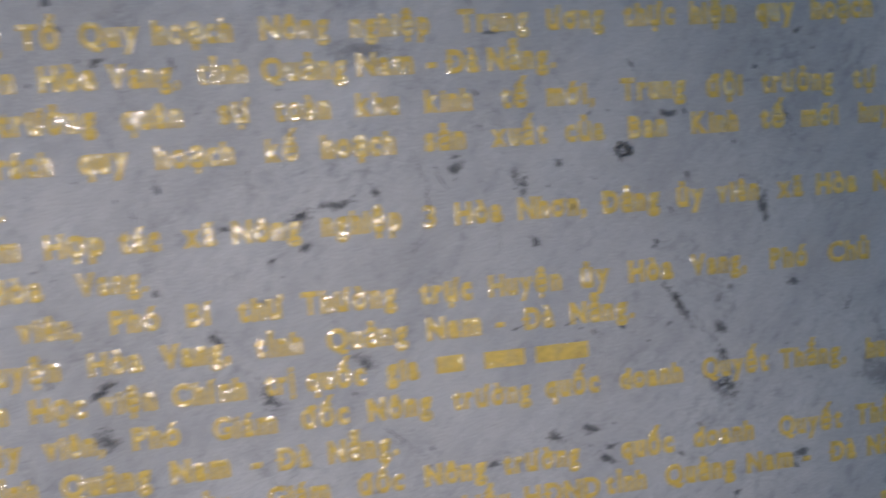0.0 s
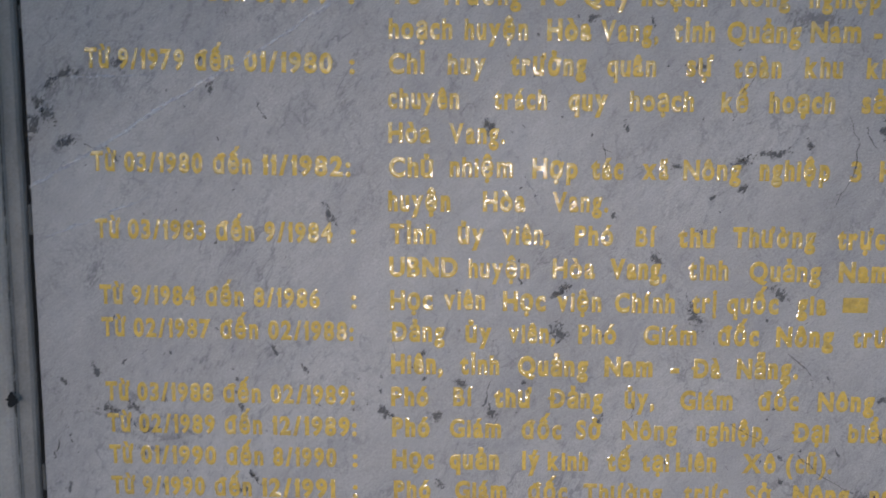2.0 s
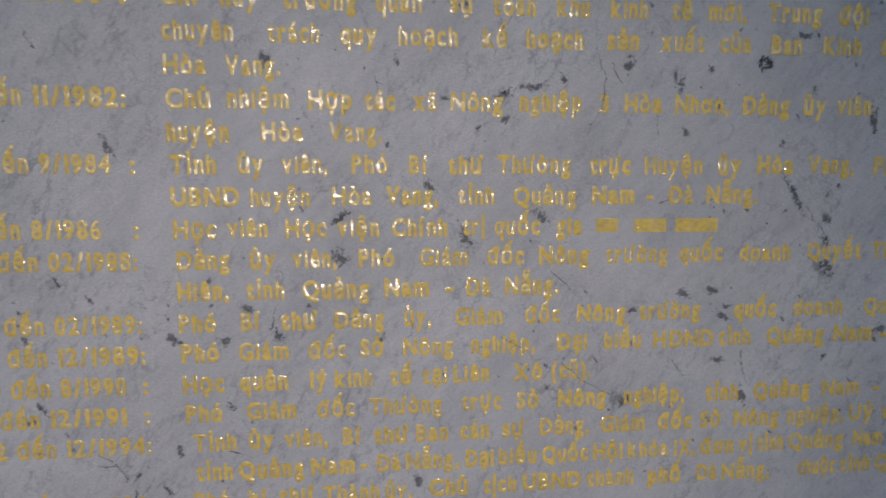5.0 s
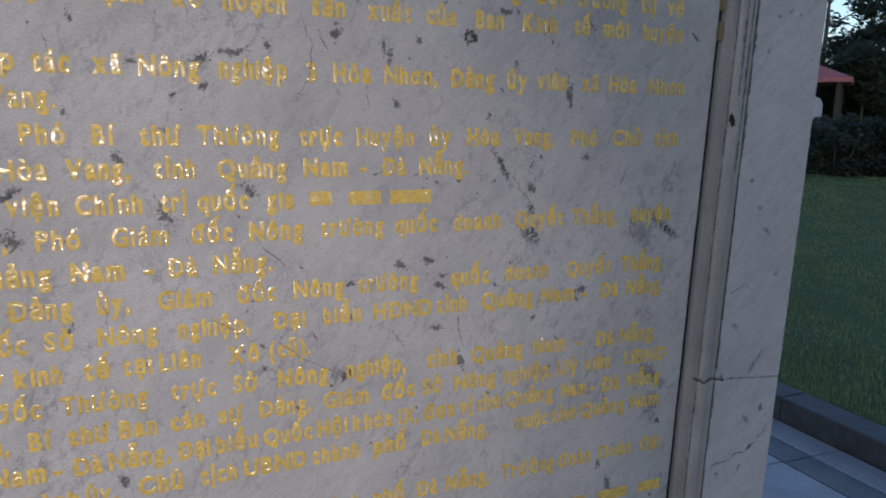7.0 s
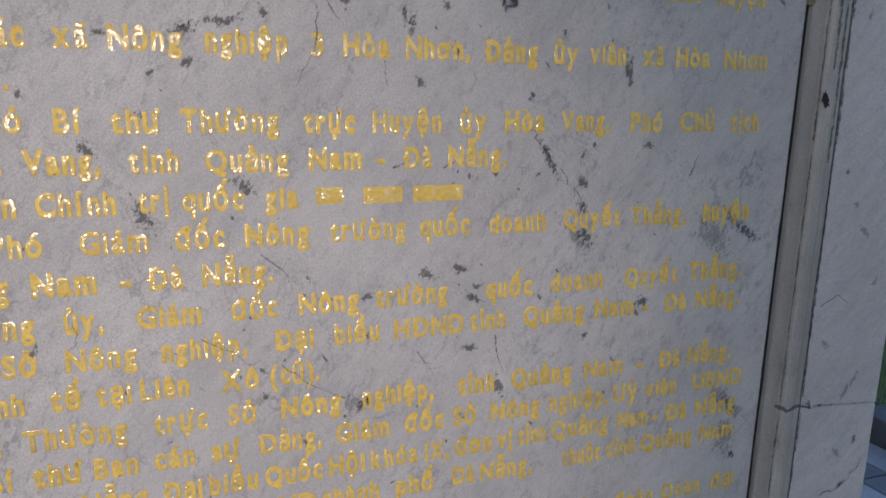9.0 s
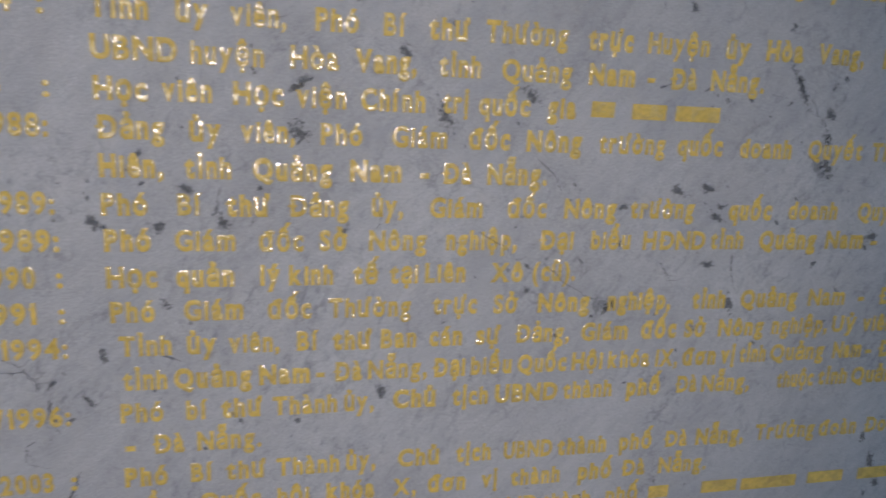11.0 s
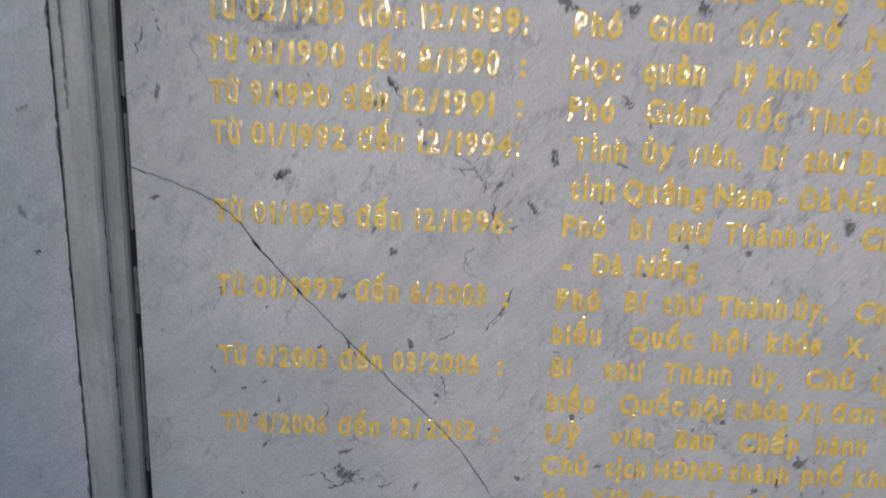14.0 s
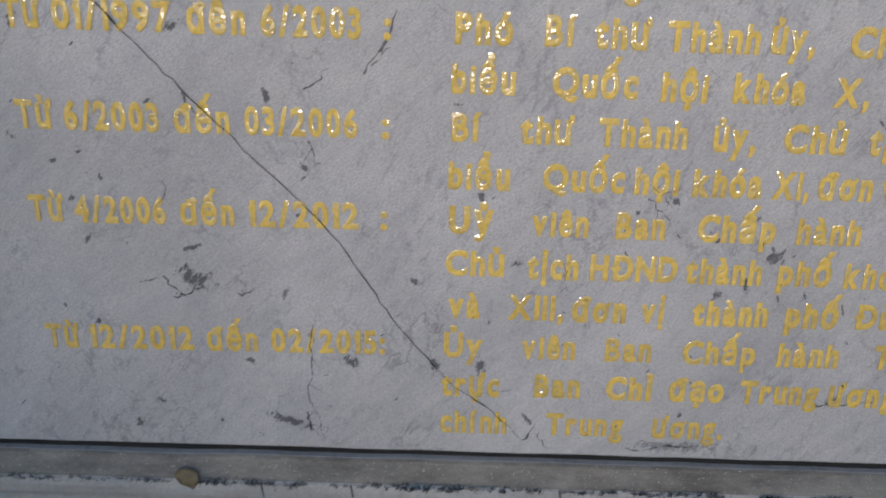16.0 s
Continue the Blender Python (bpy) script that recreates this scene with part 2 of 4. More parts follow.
# ---- mesh helpers ----
def thing(name, label, category, at=(0, 0, 0), group="", kind=""):
    ob = new(name)
    ob.location = at
    ob.empty_display_size = 0.1
    return tagged(ob, label, category, group, kind)


def part(name, bm, mat, parent=None, label="", smooth=False):
    me = bpy.data.meshes.new(name)
    bm.to_mesh(me)
    bm.free()
    if smooth:
        for p in me.polygons:
            p.use_smooth = True
    me.materials.append(mat)
    ob = new(name, me)
    if parent:
        ob.parent = parent
    return tagged(ob, label)


def block(x0, x1, y0, y1, z0, z1, bevel=0.0, segments=1):
    bm = bmesh.new()
    bmesh.ops.create_cube(bm, size=1)
    for v in bm.verts:
        v.co = ((x0 + x1) / 2 + v.co.x * (x1 - x0), (y0 + y1) / 2 + v.co.y * (y1 - y0), (z0 + z1) / 2 + v.co.z * (z1 - z0))
    if bevel:
        bmesh.ops.bevel(bm, geom=bm.edges[:], offset=bevel, segments=segments, affect="EDGES", profile=0.5)
    return bm


def roughen(bm, amount, scale):
    for v in bm.verts:
        v.co += amount * noise.noise_vector(v.co * scale)
    return bm


def skin(bm, rings, closed=True):
    rows = [[bm.verts.new(p) for p in ring] for ring in rings]
    for a, b in zip(rows, rows[1:]):
        n = len(a)
        for i in range(n if closed else n - 1):
            bm.faces.new((a[i], a[(i + 1) % n], b[(i + 1) % n], b[i]))
    return rows


def solid(bm, rings):
    rows = skin(bm, rings)
    bm.faces.new(rows[0][::-1])
    bm.faces.new(rows[-1])
    bmesh.ops.recalc_face_normals(bm, faces=bm.faces[:])
    return bm


def tube(bm, points, radii, sides=8):
    rings = []
    for i, (p, r) in enumerate(zip(points, radii)):
        way = (Vector(points[min(i + 1, len(points) - 1)]) - Vector(points[max(i - 1, 0)])).normalized()
        side = way.orthogonal().normalized()
        other = way.cross(side)
        rings.append([Vector(p) + r * (math.cos(a) * side + math.sin(a) * other) for a in (2 * math.pi * k / sides for k in range(sides))])
    return solid(bm, rings)


# ---- the stele ----
TOP, BOTTOM, LEFT = 2.05, 0.452, -0.847
FACE = -0.011


def right_edge(z):
    return 0.738 + 0.036 * (z - 1.2)


def low_edge(x):
    return BOTTOM + 0.018 * (x - LEFT) * 0.8


stele = thing("memorial_stele", "grey marble memorial stele with a framed, gold-lettered inscription", "stele")


def outline_slab(points, y0, y1, step=0.03, wander=0.0008):
    """A slab from its outline in the upright plane, its edges slightly uneven."""
    ring = []
    for a, b in zip(points, points[1:] + points[:1]):
        n = max(1, int((Vector(b) - Vector(a)).length / step))
        for i in range(n):
            p = Vector(a).lerp(Vector(b), i / n)
            j = noise.noise_vector(Vector((p.x * 23, 0.3, p.y * 23)))
            ring.append((p.x + wander * j.x, p.y + wander * j.z))
    bm = bmesh.new()
    mid = Vector((sum(p[0] for p in ring) / len(ring), sum(p[1] for p in ring) / len(ring)))

    def ring_at(y, inset):
        out = []
        for x, z in ring:
            d = (mid - Vector((x, z))).normalized() * inset
            out.append((x + d.x, y, z + d.y))
        return out
    return solid(bm, [ring_at(y0, 0.0025), ring_at(y0 + 0.0015, 0.0005), ring_at(y0 + 0.003, 0), ring_at(y1, 0)])


panel = part("inscription_panel", outline_slab([(LEFT, low_edge(LEFT)), (right_edge(0.45), low_edge(0.73)), (right_edge(TOP), TOP), (LEFT, TOP)], 0.0, 0.028), PANEL_STONE, stele, "polished grey marble slab with dark pits")
# coloured black so that open joints read as deep shade
core = part("core", block(-0.985, 0.865, 0.031, 0.27, 0.14, 2.30, 0.006), BLACK, stele)

# the moulding's profile: distance out from the panel's edge, and depth
PROFILE = ((0.0, 0.026), (0.0, -0.003), (0.002, -0.006), (0.0145, -0.009), (0.0155, -0.0135), (0.0175, -0.018), (0.021, -0.0205), (0.027, -0.0215),
           (0.034, -0.021), (0.0395, -0.0185), (0.041, -0.0155), (0.043, -0.0145), (0.053, -0.0135), (0.056, -0.012), (0.056, 0.026))
GAP = 0.006


def frame_corner(u, side, end):
    """Where a line of the moulding, u out from the panel, turns its corner."""
    u += GAP
    z = TOP + u if end == "top" else None
    if side == "left":
        x = LEFT - u
        return (x, z if z else low_edge(x) - u)
    z = z if z else low_edge(0.72) - u
    return (right_edge(z) + u, z)


def moulding(name, a, b, mat, first=0, last=len(PROFILE), label="", lift=0.0, shape=PROFILE):
    """One length of the moulding from corner a to corner b, mitred."""
    bm = bmesh.new()
    n = 60
    prof = shape[first:last]
    rings = []
    for i in range(n + 1):
        ring = []
        for u, y in prof:
            p, q = Vector(frame_corner(u, *a)), Vector(frame_corner(u, *b))
            r = p.lerp(q, i / n)
            j = noise.noise_vector(Vector((r.x * 14, u * 90, r.y * 14))) * 0.0009 + noise.noise_vector(Vector((r.x * 70, u * 200, r.y * 70))) * 0.0005
            ring.append((r.x + j.x, y - lift + (j.y if y < 0.02 else 0), r.y + j.z))
        rings.append(ring)
    return part(name, solid(bm, rings), mat, stele, label, smooth=False)


moulding("frame_moulding", ("left", "bottom"), ("left", "top"), MOULD_STONE, label="worn beige-grey stone moulding")
moulding("frame_moulding", ("right", "top"), ("right", "bottom"), MOULD_STONE, label="worn beige-grey stone moulding")
moulding("frame_moulding", ("right", "bottom"), ("left", "bottom"), SOILED_STONE, label="grimy chipped stone moulding under the panel")
moulding("frame_moulding", ("left", "top"), ("right", "top"), MOULD_STONE, label="worn beige-grey stone moulding")
# a darker, pale-speckled layer over the upward-facing ledge of the lower moulding
moulding("ledge_layer", ("right", "bottom"), ("left", "bottom"), LEDGE_STONE, 1, 6, "dark speckled layer on the ledge", 0.0010)

# inner band in a darker brown-grey than the rest of the moulding
for a, b in ((("left", "bottom"), ("left", "top")), (("right", "top"), ("right", "bottom")), (("left", "top"), ("right", "top"))):
    moulding("inner_band", a, b, BAND_STONE, 1, 4, "darker brown-grey inner band", 0.0010)

# strips along the moulding: the inner one is the deep gap's shade painted black, the outer one a dirty joint
INNER, OUTER = ((-0.007, 0.026), (-0.007, 0.004), (0.0015, 0.004), (0.0015, 0.026)), ((0.0555, 0.0), (0.0555, -0.0128), (0.0574, -0.0122), (0.0574, 0.0))
for a, b in ((("left", "bottom"), ("left", "top")), (("right", "top"), ("right", "bottom")), (("right", "bottom"), ("left", "bottom")), (("left", "top"), ("right", "top"))):
    moulding("joint_shade_dirt", a, b, BLACK, label="black strip for the shade of the deep joint", shape=INNER)
    moulding("joint_shade_dirt", a, b, DARK_JOINT, label="dirty joint", shape=OUTER)

# border slabs round the moulding
RIM = GAP + 0.0565


def outer(z):
    return right_edge(z) + 0.2095


part("border_slab", outline_slab([(-1.06, 0.15), (LEFT - RIM - 0.001, 0.15), (LEFT - RIM - 0.001, 2.3), (-1.06, 2.3)], FACE, 0.30, 0.02), BORDER_STONE, stele)
JZ = 0.947
part("border_slab", outline_slab([(right_edge(0.15) + RIM + 0.001, 0.15), (outer(0.15), 0.15), (outer(JZ), JZ - 0.007), (right_edge(JZ) + RIM + 0.001, JZ + 0.005)], FACE, 0.30, 0.02), BORDER_STONE, stele)
part("border_slab", outline_slab([(right_edge(JZ) + RIM + 0.001, JZ + 0.0056), (outer(JZ), JZ - 0.0064), (outer(2.3), 2.3), (right_edge(2.3) + RIM + 0.001, 2.3)], FACE, 0.30, 0.02), BORDER_STONE, stele)
SOILED_BORDER = marble("soiled border marble", (0.50, 0.47, 0.44), (0.38, 0.355, 0.33), 0.9)
part("border_slab", outline_slab([(LEFT - RIM, 0.15), (right_edge(0.15) + RIM, 0.15), (right_edge(0.35) + RIM, low_edge(0.8) - RIM - 0.001), (LEFT - RIM, low_edge(LEFT - 0.08) - RIM - 0.001)], FACE - 0.001, 0.03), SOILED_BORDER, stele)
part("border_slab", outline_slab([(LEFT - RIM, TOP + RIM + 0.001), (right_edge(TOP) + RIM, TOP + RIM + 0.001), (right_edge(2.3) + RIM, 2.3), (LEFT - RIM, 2.3)], FACE - 0.001, 0.03), BORDER_STONE, stele)
part("base", roughen(block(-1.16, 1.02, -0.14, 0.40, 0.0, 0.15, 0.008, 2), 0.001, 9), BORDER_STONE, stele)
part("cap", roughen(block(-1.10, 1.02, -0.05, 0.34, 2.303, 2.37, 0.008, 2), 0.001, 9), BORDER_STONE, stele)
part("back_slab", block(-1.05, 0.90, 0.272, 0.30, 0.15, 2.30, 0.003), BORDER_STONE, stele)

# sealant left in patches in the joint beside the panel
rnd = random.Random(5)
z = 0.46
while z < 1.95:
    step = rnd.uniform(0.05, 0.16) if z < 0.95 else rnd.uniform(0.02, 0.05)
    part("sealant", roughen(block(LEFT - GAP + 0.0003, LEFT - 0.0002, 0.0015 + rnd.uniform(0, 0.002), 0.02, z, z + step, 0.0015), 0.0006, 120), SEALANT, stele)
    z += step + (rnd.uniform(0.012, 0.04) if z < 0.93 else rnd.uniform(0.15, 0.4))
for z, h, m in ((1.50, 0.03, RESIDUE), (1.545, 0.05, RESIDUE), (1.62, 0.04, SEALANT)):
    part("sealant", roughen(block(right_edge(z) - 0.001, right_edge(z) + GAP + 0.002, -0.006, 0.01, z, z + h, 0.003, 2), 0.0015, 150), m, stele, "crumbling pale sealant")
part("sealant", roughen(block(-0.858, -0.835, -0.001, 0.015, 0.436, 0.46, 0.004, 2), 0.002, 90), SEALANT, stele)


# ---- pits, cracks and veins of the stone ----
def patch(name, x, z, length, width, angle, mat, y=-0.0006, parent=panel, seed=0):
    """A flat ragged patch; fill falls from one in its middle to nought at its rim."""
    bm = bmesh.new()
    layer = bm.verts.layers.float.new("fill")
    a, r = radians(angle), random.Random(seed)
    n = 18
    rings = []
    wob = [r.uniform(0.65, 1.25) for _ in range(n)]
    bend = r.uniform(-0.25, 0.25)
    mid = bm.verts.new((x, y, z))
    mid[layer] = 1.0
    for k in (0.45, 0.8, 1.1):
        ring = []
        for i in range(n):
            t = 2 * math.pi * i / n
            w = 1 + (wob[i] - 1) * k
            u, v = math.cos(t) * length * 0.62 * k * w, math.sin(t) * width * 0.75 * k * w
            v += bend * u * u / max(length, 1e-4)
            vert = bm.verts.new((x + u * math.cos(a) - v * math.sin(a), y, z + u * math.sin(a) + v * math.cos(a)))
            vert[layer] = 1.0 - k / 1.1
            ring.append(vert)
        rings.append(ring)
    for i in range(n):
        bm.faces.new((mid, rings[0][(i + 1) % n], rings[0][i]))
        for p, q in zip(rings, rings[1:]):
            bm.faces.new((p[i], p[(i + 1) % n], q[(i + 1) % n], q[i]))
    bmesh.ops.recalc_face_normals(bm, faces=bm.faces[:])
    return part(name, bm, mat, parent)


pits = [0]


def crack(name, points, width, mat, y, parent, seed, wander=0.004, soft=False):
    """A ribbon that wanders from point to point, its width uneven."""
    r = random.Random(seed)
    way = []
    for a, b in zip(points, points[1:]):
        n = max(3, int((Vector(b) - Vector(a)).length / 0.008))
        for i in range(n):
            f = i / n
            s = wander * math.sin(math.pi * f)
            way.append(Vector(a).lerp(Vector(b), f) + Vector((r.uniform(-1, 1), r.uniform(-1, 1))) * s * 0.35)
    way.append(Vector(points[-1]))
    bm = bmesh.new()
    layer = bm.verts.layers.float.new("fill")
    rows = []
    for i, p in enumerate(way):
        d = (way[min(i + 1, len(way) - 1)] - way[max(i - 1, 0)]).normalized()
        w = width * r.uniform(0.5, 1.3) * min(1, 0.3 + (len(way) - 1 - i) / 6)
        row = []
        for k in (-1, 0, 1):
            v = bm.verts.new((p.x - d.y * w * k / 2, y, p.y + d.x * w * k / 2))
            v[layer] = (0.3 if k else 1.0) if soft else 1.0
            row.append(v)
        rows.append(row)
    for a, b in zip(rows, rows[1:]):
        for k in (0, 1):
            bm.faces.new((a[k], a[k + 1], b[k + 1], b[k]))
    bmesh.ops.recalc_face_normals(bm, faces=bm.faces[:])
    return part(name, bm, mat, parent)


def pit(x, z, length, width, angle):
    """A pit or flake; one much longer than wide is a hair crack."""
    pits[0] += 1
    k = pits[0]
    y = -0.0005 - 0.00002 * (k % 20)
    if length > 3.5 * width and width < 0.0062:
        d = Vector((math.cos(radians(angle)), math.sin(radians(angle)))) * length * 0.6
        c = Vector((x, z))
        crack("hair_crack", [tuple(c - d), tuple(c - d * 0.2 + Vector((d.y, -d.x)) * 0.12), tuple(c + d)], width * 0.55, DIRT, y, panel, k, 0.008, True)
        return
    big = length * width > 0.0004
    patch("smudge" if big else "pit", x, z, length * 1.25, width * 1.25, angle, SMUDGE if big else DIRT, y, seed=k)


def vein(*points):
    """A broken dark hairline through the stone, with short spurs."""
    pits[0] += 1
    r = random.Random(900 + pits[0])
    crack("hair_crack", list(points), 0.0016, DIRT, -0.0010, panel, 900 + pits[0], 0.008, True)
    for a, b in zip(points, points[1:]):
        p = Vector(a).lerp(Vector(b), r.uniform(0.3, 0.9))
        d = (Vector(b) - Vector(a)).normalized() * r.uniform(0.010, 0.022)
        turn = radians(r.choice((-50, 40, 65)))
        q = p + Vector((d.x * math.cos(turn) - d.y * math.sin(turn), d.x * math.sin(turn) + d.y * math.cos(turn)))
        crack("hair_crack", [tuple(p), tuple(q)], 0.0011, DIRT, -0.0011, panel, 950 + pits[0], 0.006, True)


crack("crack", [(LEFT, 0.964), (-0.807, 0.952), (-0.762, 0.933), (-0.741, 0.916), (-0.718, 0.886), (-0.675, 0.838), (-0.608, 0.772), (-0.537, 0.705), (-0.498, 0.665),
                (-0.448, 0.591), (-0.395, 0.532), (-0.357, 0.507), (-0.328, 0.478)], 0.0008, BLACK, -0.0016, panel, 3)
patch("chip", -0.7205, 0.889, 0.014, 0.0017, -52, BLACK, -0.0018, seed=71)
patch("chip", -0.677, 0.841, 0.008, 0.0012, -48, BLACK, -0.0018, seed=72)
crack("white_vein", [(LEFT, 1.410), (-0.754, 1.46), (-0.685, 1.504), (-0.61, 1.545), (-0.551, 1.579), (-0.459, 1.639)], 0.006, CALCITE, -0.0012, panel, 8, 0.006, True)
crack("white_vein", [(-0.79, 1.538), (-0.70, 1.541)], 0.005, CALCITE, -0.0012, panel, 9, 0.004, True)
crack("white_vein", [(-0.83, 1.35), (-0.70, 1.40)], 0.004, CALCITE, -0.0012, panel, 10, 0.006, True)
for a in range(15):
    t = a * 0.42
    patch("pit", 0.332 + 0.0075 * math.cos(t), 1.485 + 0.0065 * math.sin(t), 0.009, 0.007, math.degrees(t) + 90, DIRT, -0.0009 - 0.00002 * a, seed=80 + a)
pit(0.489, 1.413, 0.037, 0.009, -82)
pit(0.385, 1.316, 0.052, 0.007, -58)
pit(0.435, 1.254, 0.021, 0.009, -61)
pit(0.440, 1.218, 0.027, 0.014, -36)
pit(-0.058, 1.264, 0.032, 0.011, -77)
pit(-0.217, 1.240, 0.023, 0.014, -40)
pit(0.517, 1.509, 0.017, 0.011, -3)
pit(-0.052, 1.362, 0.011, 0.007, -5)
pit(0.258, 1.477, 0.012, 0.007, -5)
pit(0.192, 1.405, 0.023, 0.005, -83)
pit(0.383, 1.521, 0.020, 0.009, -3)
pit(0.065, 1.603, 0.061, 0.025, -3)
pit(0.151, 1.040, 0.036, 0.020, -28)
pit(0.279, 1.007, 0.010, 0.007, -11)
pit(0.628, 1.209, 0.062, 0.028, -44)
pit(0.671, 0.921, 0.062, 0.025, -81)
pit(0.425, 1.220, 0.045, 0.012, -48)
pit(0.525, 1.128, 0.018, 0.013, -3)
pit(0.329, 1.080, 0.042, 0.006, -75)
pit(-0.567, 1.501, 0.018, 0.005, -61)
pit(-0.155, 1.381, 0.015, 0.005, -48)
pit(-0.488, 1.379, 0.026, 0.007, -61)
pit(-0.799, 1.463, 0.027, 0.010, 10)
pit(-0.839, 1.482, 0.035, 0.011, 57)
pit(-0.425, 1.142, 0.021, 0.009, -62)
pit(-0.211, 1.295, 0.017, 0.007, 40)
pit(-0.831, 1.088, 0.022, 0.006, 74)
pit(-0.583, 1.056, 0.022, 0.006, -54)
pit(-0.301, 1.166, 0.028, 0.006, 73)
pit(-0.697, 0.961, 0.007, 0.006, 8)
pit(-0.615, 0.773, 0.030, 0.006, -53)
pit(-0.466, 0.833, 0.047, 0.006, 63)
pit(-0.693, 0.964, 0.020, 0.007, 33)
pit(-0.587, 1.058, 0.018, 0.006, -49)
pit(-0.475, 0.924, 0.035, 0.006, -77)
pit(-0.628, 0.627, 0.028, 0.014, -32)
pit(-0.546, 0.615, 0.010, 0.004, 61)
pit(-0.579, 0.616, 0.016, 0.004, 15)
pit(-0.465, 0.822, 0.018, 0.003, 45)
pit(-0.517, 0.802, 0.023, 0.004, 40)
pit(-0.165, 0.631, 0.011, 0.006, 0)
pit(-0.122, 0.668, 0.018, 0.012, 38)
pit(-0.142, 0.641, 0.016, 0.005, 90)
pit(-0.370, 0.550, 0.015, 0.009, 82)
pit(-0.306, 0.476, 0.017, 0.004, -59)
pit(-0.523, 0.484, 0.023, 0.005, -65)
pit(-0.686, 0.479, 0.009, 0.008, 0)
pit(-0.592, 0.427, 0.016, 0.008, 4)
pit(-0.178, 0.476, 0.081, 0.009, -1)
pit(-0.737, 0.726, 0.005, 0.003, 11)
pit(-0.044, 0.531, 0.015, 0.005, 48)
pit(-0.301, 0.642, 0.021, 0.002, -79)
pit(-0.402, 0.787, 0.006, 0.002, 0)
pit(-0.509, 0.538, 0.008, 0.002, 30)
pit(-0.801, 1.462, 0.030, 0.014, 25)
pit(-0.831, 1.509, 0.018, 0.010, -60)
pit(-0.820, 1.496, 0.016, 0.014, 30)
pit(-0.799, 1.543, 0.030, 0.008, 30)
pit(-0.817, 1.531, 0.014, 0.008, 50)
pit(-0.763, 1.458, 0.026, 0.005, -8)
pit(-0.744, 1.453, 0.020, 0.005, -40)
pit(-0.734, 1.556, 0.018, 0.014, 0)
pit(-0.845, 1.493, 0.010, 0.006, 80)
pit(-0.760, 1.140, 0.023, 0.008, -15)
pit(-0.731, 1.143, 0.020, 0.008, -30)
pit(-0.558, 1.022, 0.011, 0.004, -70)
pit(-0.553, 1.003, 0.009, 0.004, -60)
pit(-0.413, 1.136, 0.012, 0.004, -40)
pit(-0.331, 1.177, 0.012, 0.011, 60)
pit(-0.351, 0.990, 0.024, 0.006, -25)
pit(-0.287, 0.919, 0.011, 0.006, -60)
pit(-0.817, 1.173, 0.012, 0.004, -40)
pit(-0.816, 1.039, 0.016, 0.005, 80)
pit(0.237, 1.184, 0.023, 0.011, -20)
pit(0.277, 1.188, 0.014, 0.009, 20)
pit(0.293, 1.152, 0.022, 0.007, -30)
pit(0.162, 1.040, 0.016, 0.009, 20)
pit(0.326, 1.040, 0.022, 0.011, -75)
pit(0.095, 1.003, 0.011, 0.007, 0)
pit(0.291, 1.091, 0.016, 0.008, 0)
pit(-0.166, 1.134, 0.017, 0.007, 60)
pit(0.167, 1.163, 0.018, 0.006, 10)
pit(0.166, 1.119, 0.012, 0.005, -60)
pit(0.149, 1.479, 0.017, 0.009, 60)
pit(0.152, 1.492, 0.012, 0.004, 0)
pit(0.220, 1.459, 0.022, 0.007, 85)
pit(-0.011, 1.443, 0.029, 0.010, 30)
pit(0.026, 1.452, 0.036, 0.007, 8)
pit(-0.085, 1.438, 0.010, 0.006, 0)
pit(0.066, 1.463, 0.013, 0.007, -40)
pit(-0.105, 1.329, 0.024, 0.009, -48)
pit(0.042, 1.290, 0.025, 0.009, -45)
pit(-0.219, 1.288, 0.021, 0.007, 30)
pit(0.289, 1.293, 0.007, 0.006, 0)
pit(0.179, 1.521, 0.006, 0.004, 0)
pit(0.265, 1.310, 0.021, 0.005, 25)
pit(0.659, 1.229, 0.049, 0.012, -40)
pit(0.683, 1.210, 0.040, 0.010, -30)
pit(0.661, 0.985, 0.053, 0.017, -40)
pit(0.680, 0.963, 0.054, 0.015, -30)
pit(0.522, 1.326, 0.014, 0.008, 0)
pit(0.596, 0.796, 0.032, 0.010, -80)
pit(0.213, 1.468, 0.021, 0.006, -88)
pit(0.591, 1.300, 0.024, 0.005, 60)
pit(0.135, 1.471, 0.023, 0.006, -60)
pit(-0.691, 0.934, 0.010, 0.003, -60)
pit(-0.769, 0.745, 0.009, 0.004, -30)
pit(-0.642, 0.617, 0.025, 0.005, -40)
pit(-0.633, 0.612, 0.021, 0.005, 20)
pit(-0.489, 0.962, 0.011, 0.003, 70)
pit(-0.665, 0.624, 0.016, 0.004, 20)
pit(-0.579, 0.548, 0.009, 0.004, -20)
pit(-0.358, 0.528, 0.033, 0.004, 5)
pit(-0.321, 0.485, 0.017, 0.004, 60)
pit(-0.542, 0.486, 0.040, 0.007, -10)
pit(-0.034, 0.530, 0.050, 0.004, 4)
pit(-0.204, 0.474, 0.040, 0.005, 4)
pit(-0.165, 0.479, 0.040, 0.004, 4)
vein((-0.524, 0.979), (-0.496, 0.975), (-0.486, 0.957))
vein((0.072, 1.095), (0.100, 1.070), (0.140, 1.049))
vein((-0.010, 1.133), (0.021, 1.116), (0.039, 1.097))
vein((0.054, 1.219), (0.082, 1.193), (0.085, 1.177))
vein((-0.129, 1.160), (-0.124, 1.129))
vein((0.225, 1.094), (0.235, 1.078), (0.244, 1.065))
vein((-0.170, 1.464), (-0.167, 1.452), (-0.162, 1.439))
vein((-0.023, 1.490), (-0.019, 1.501))
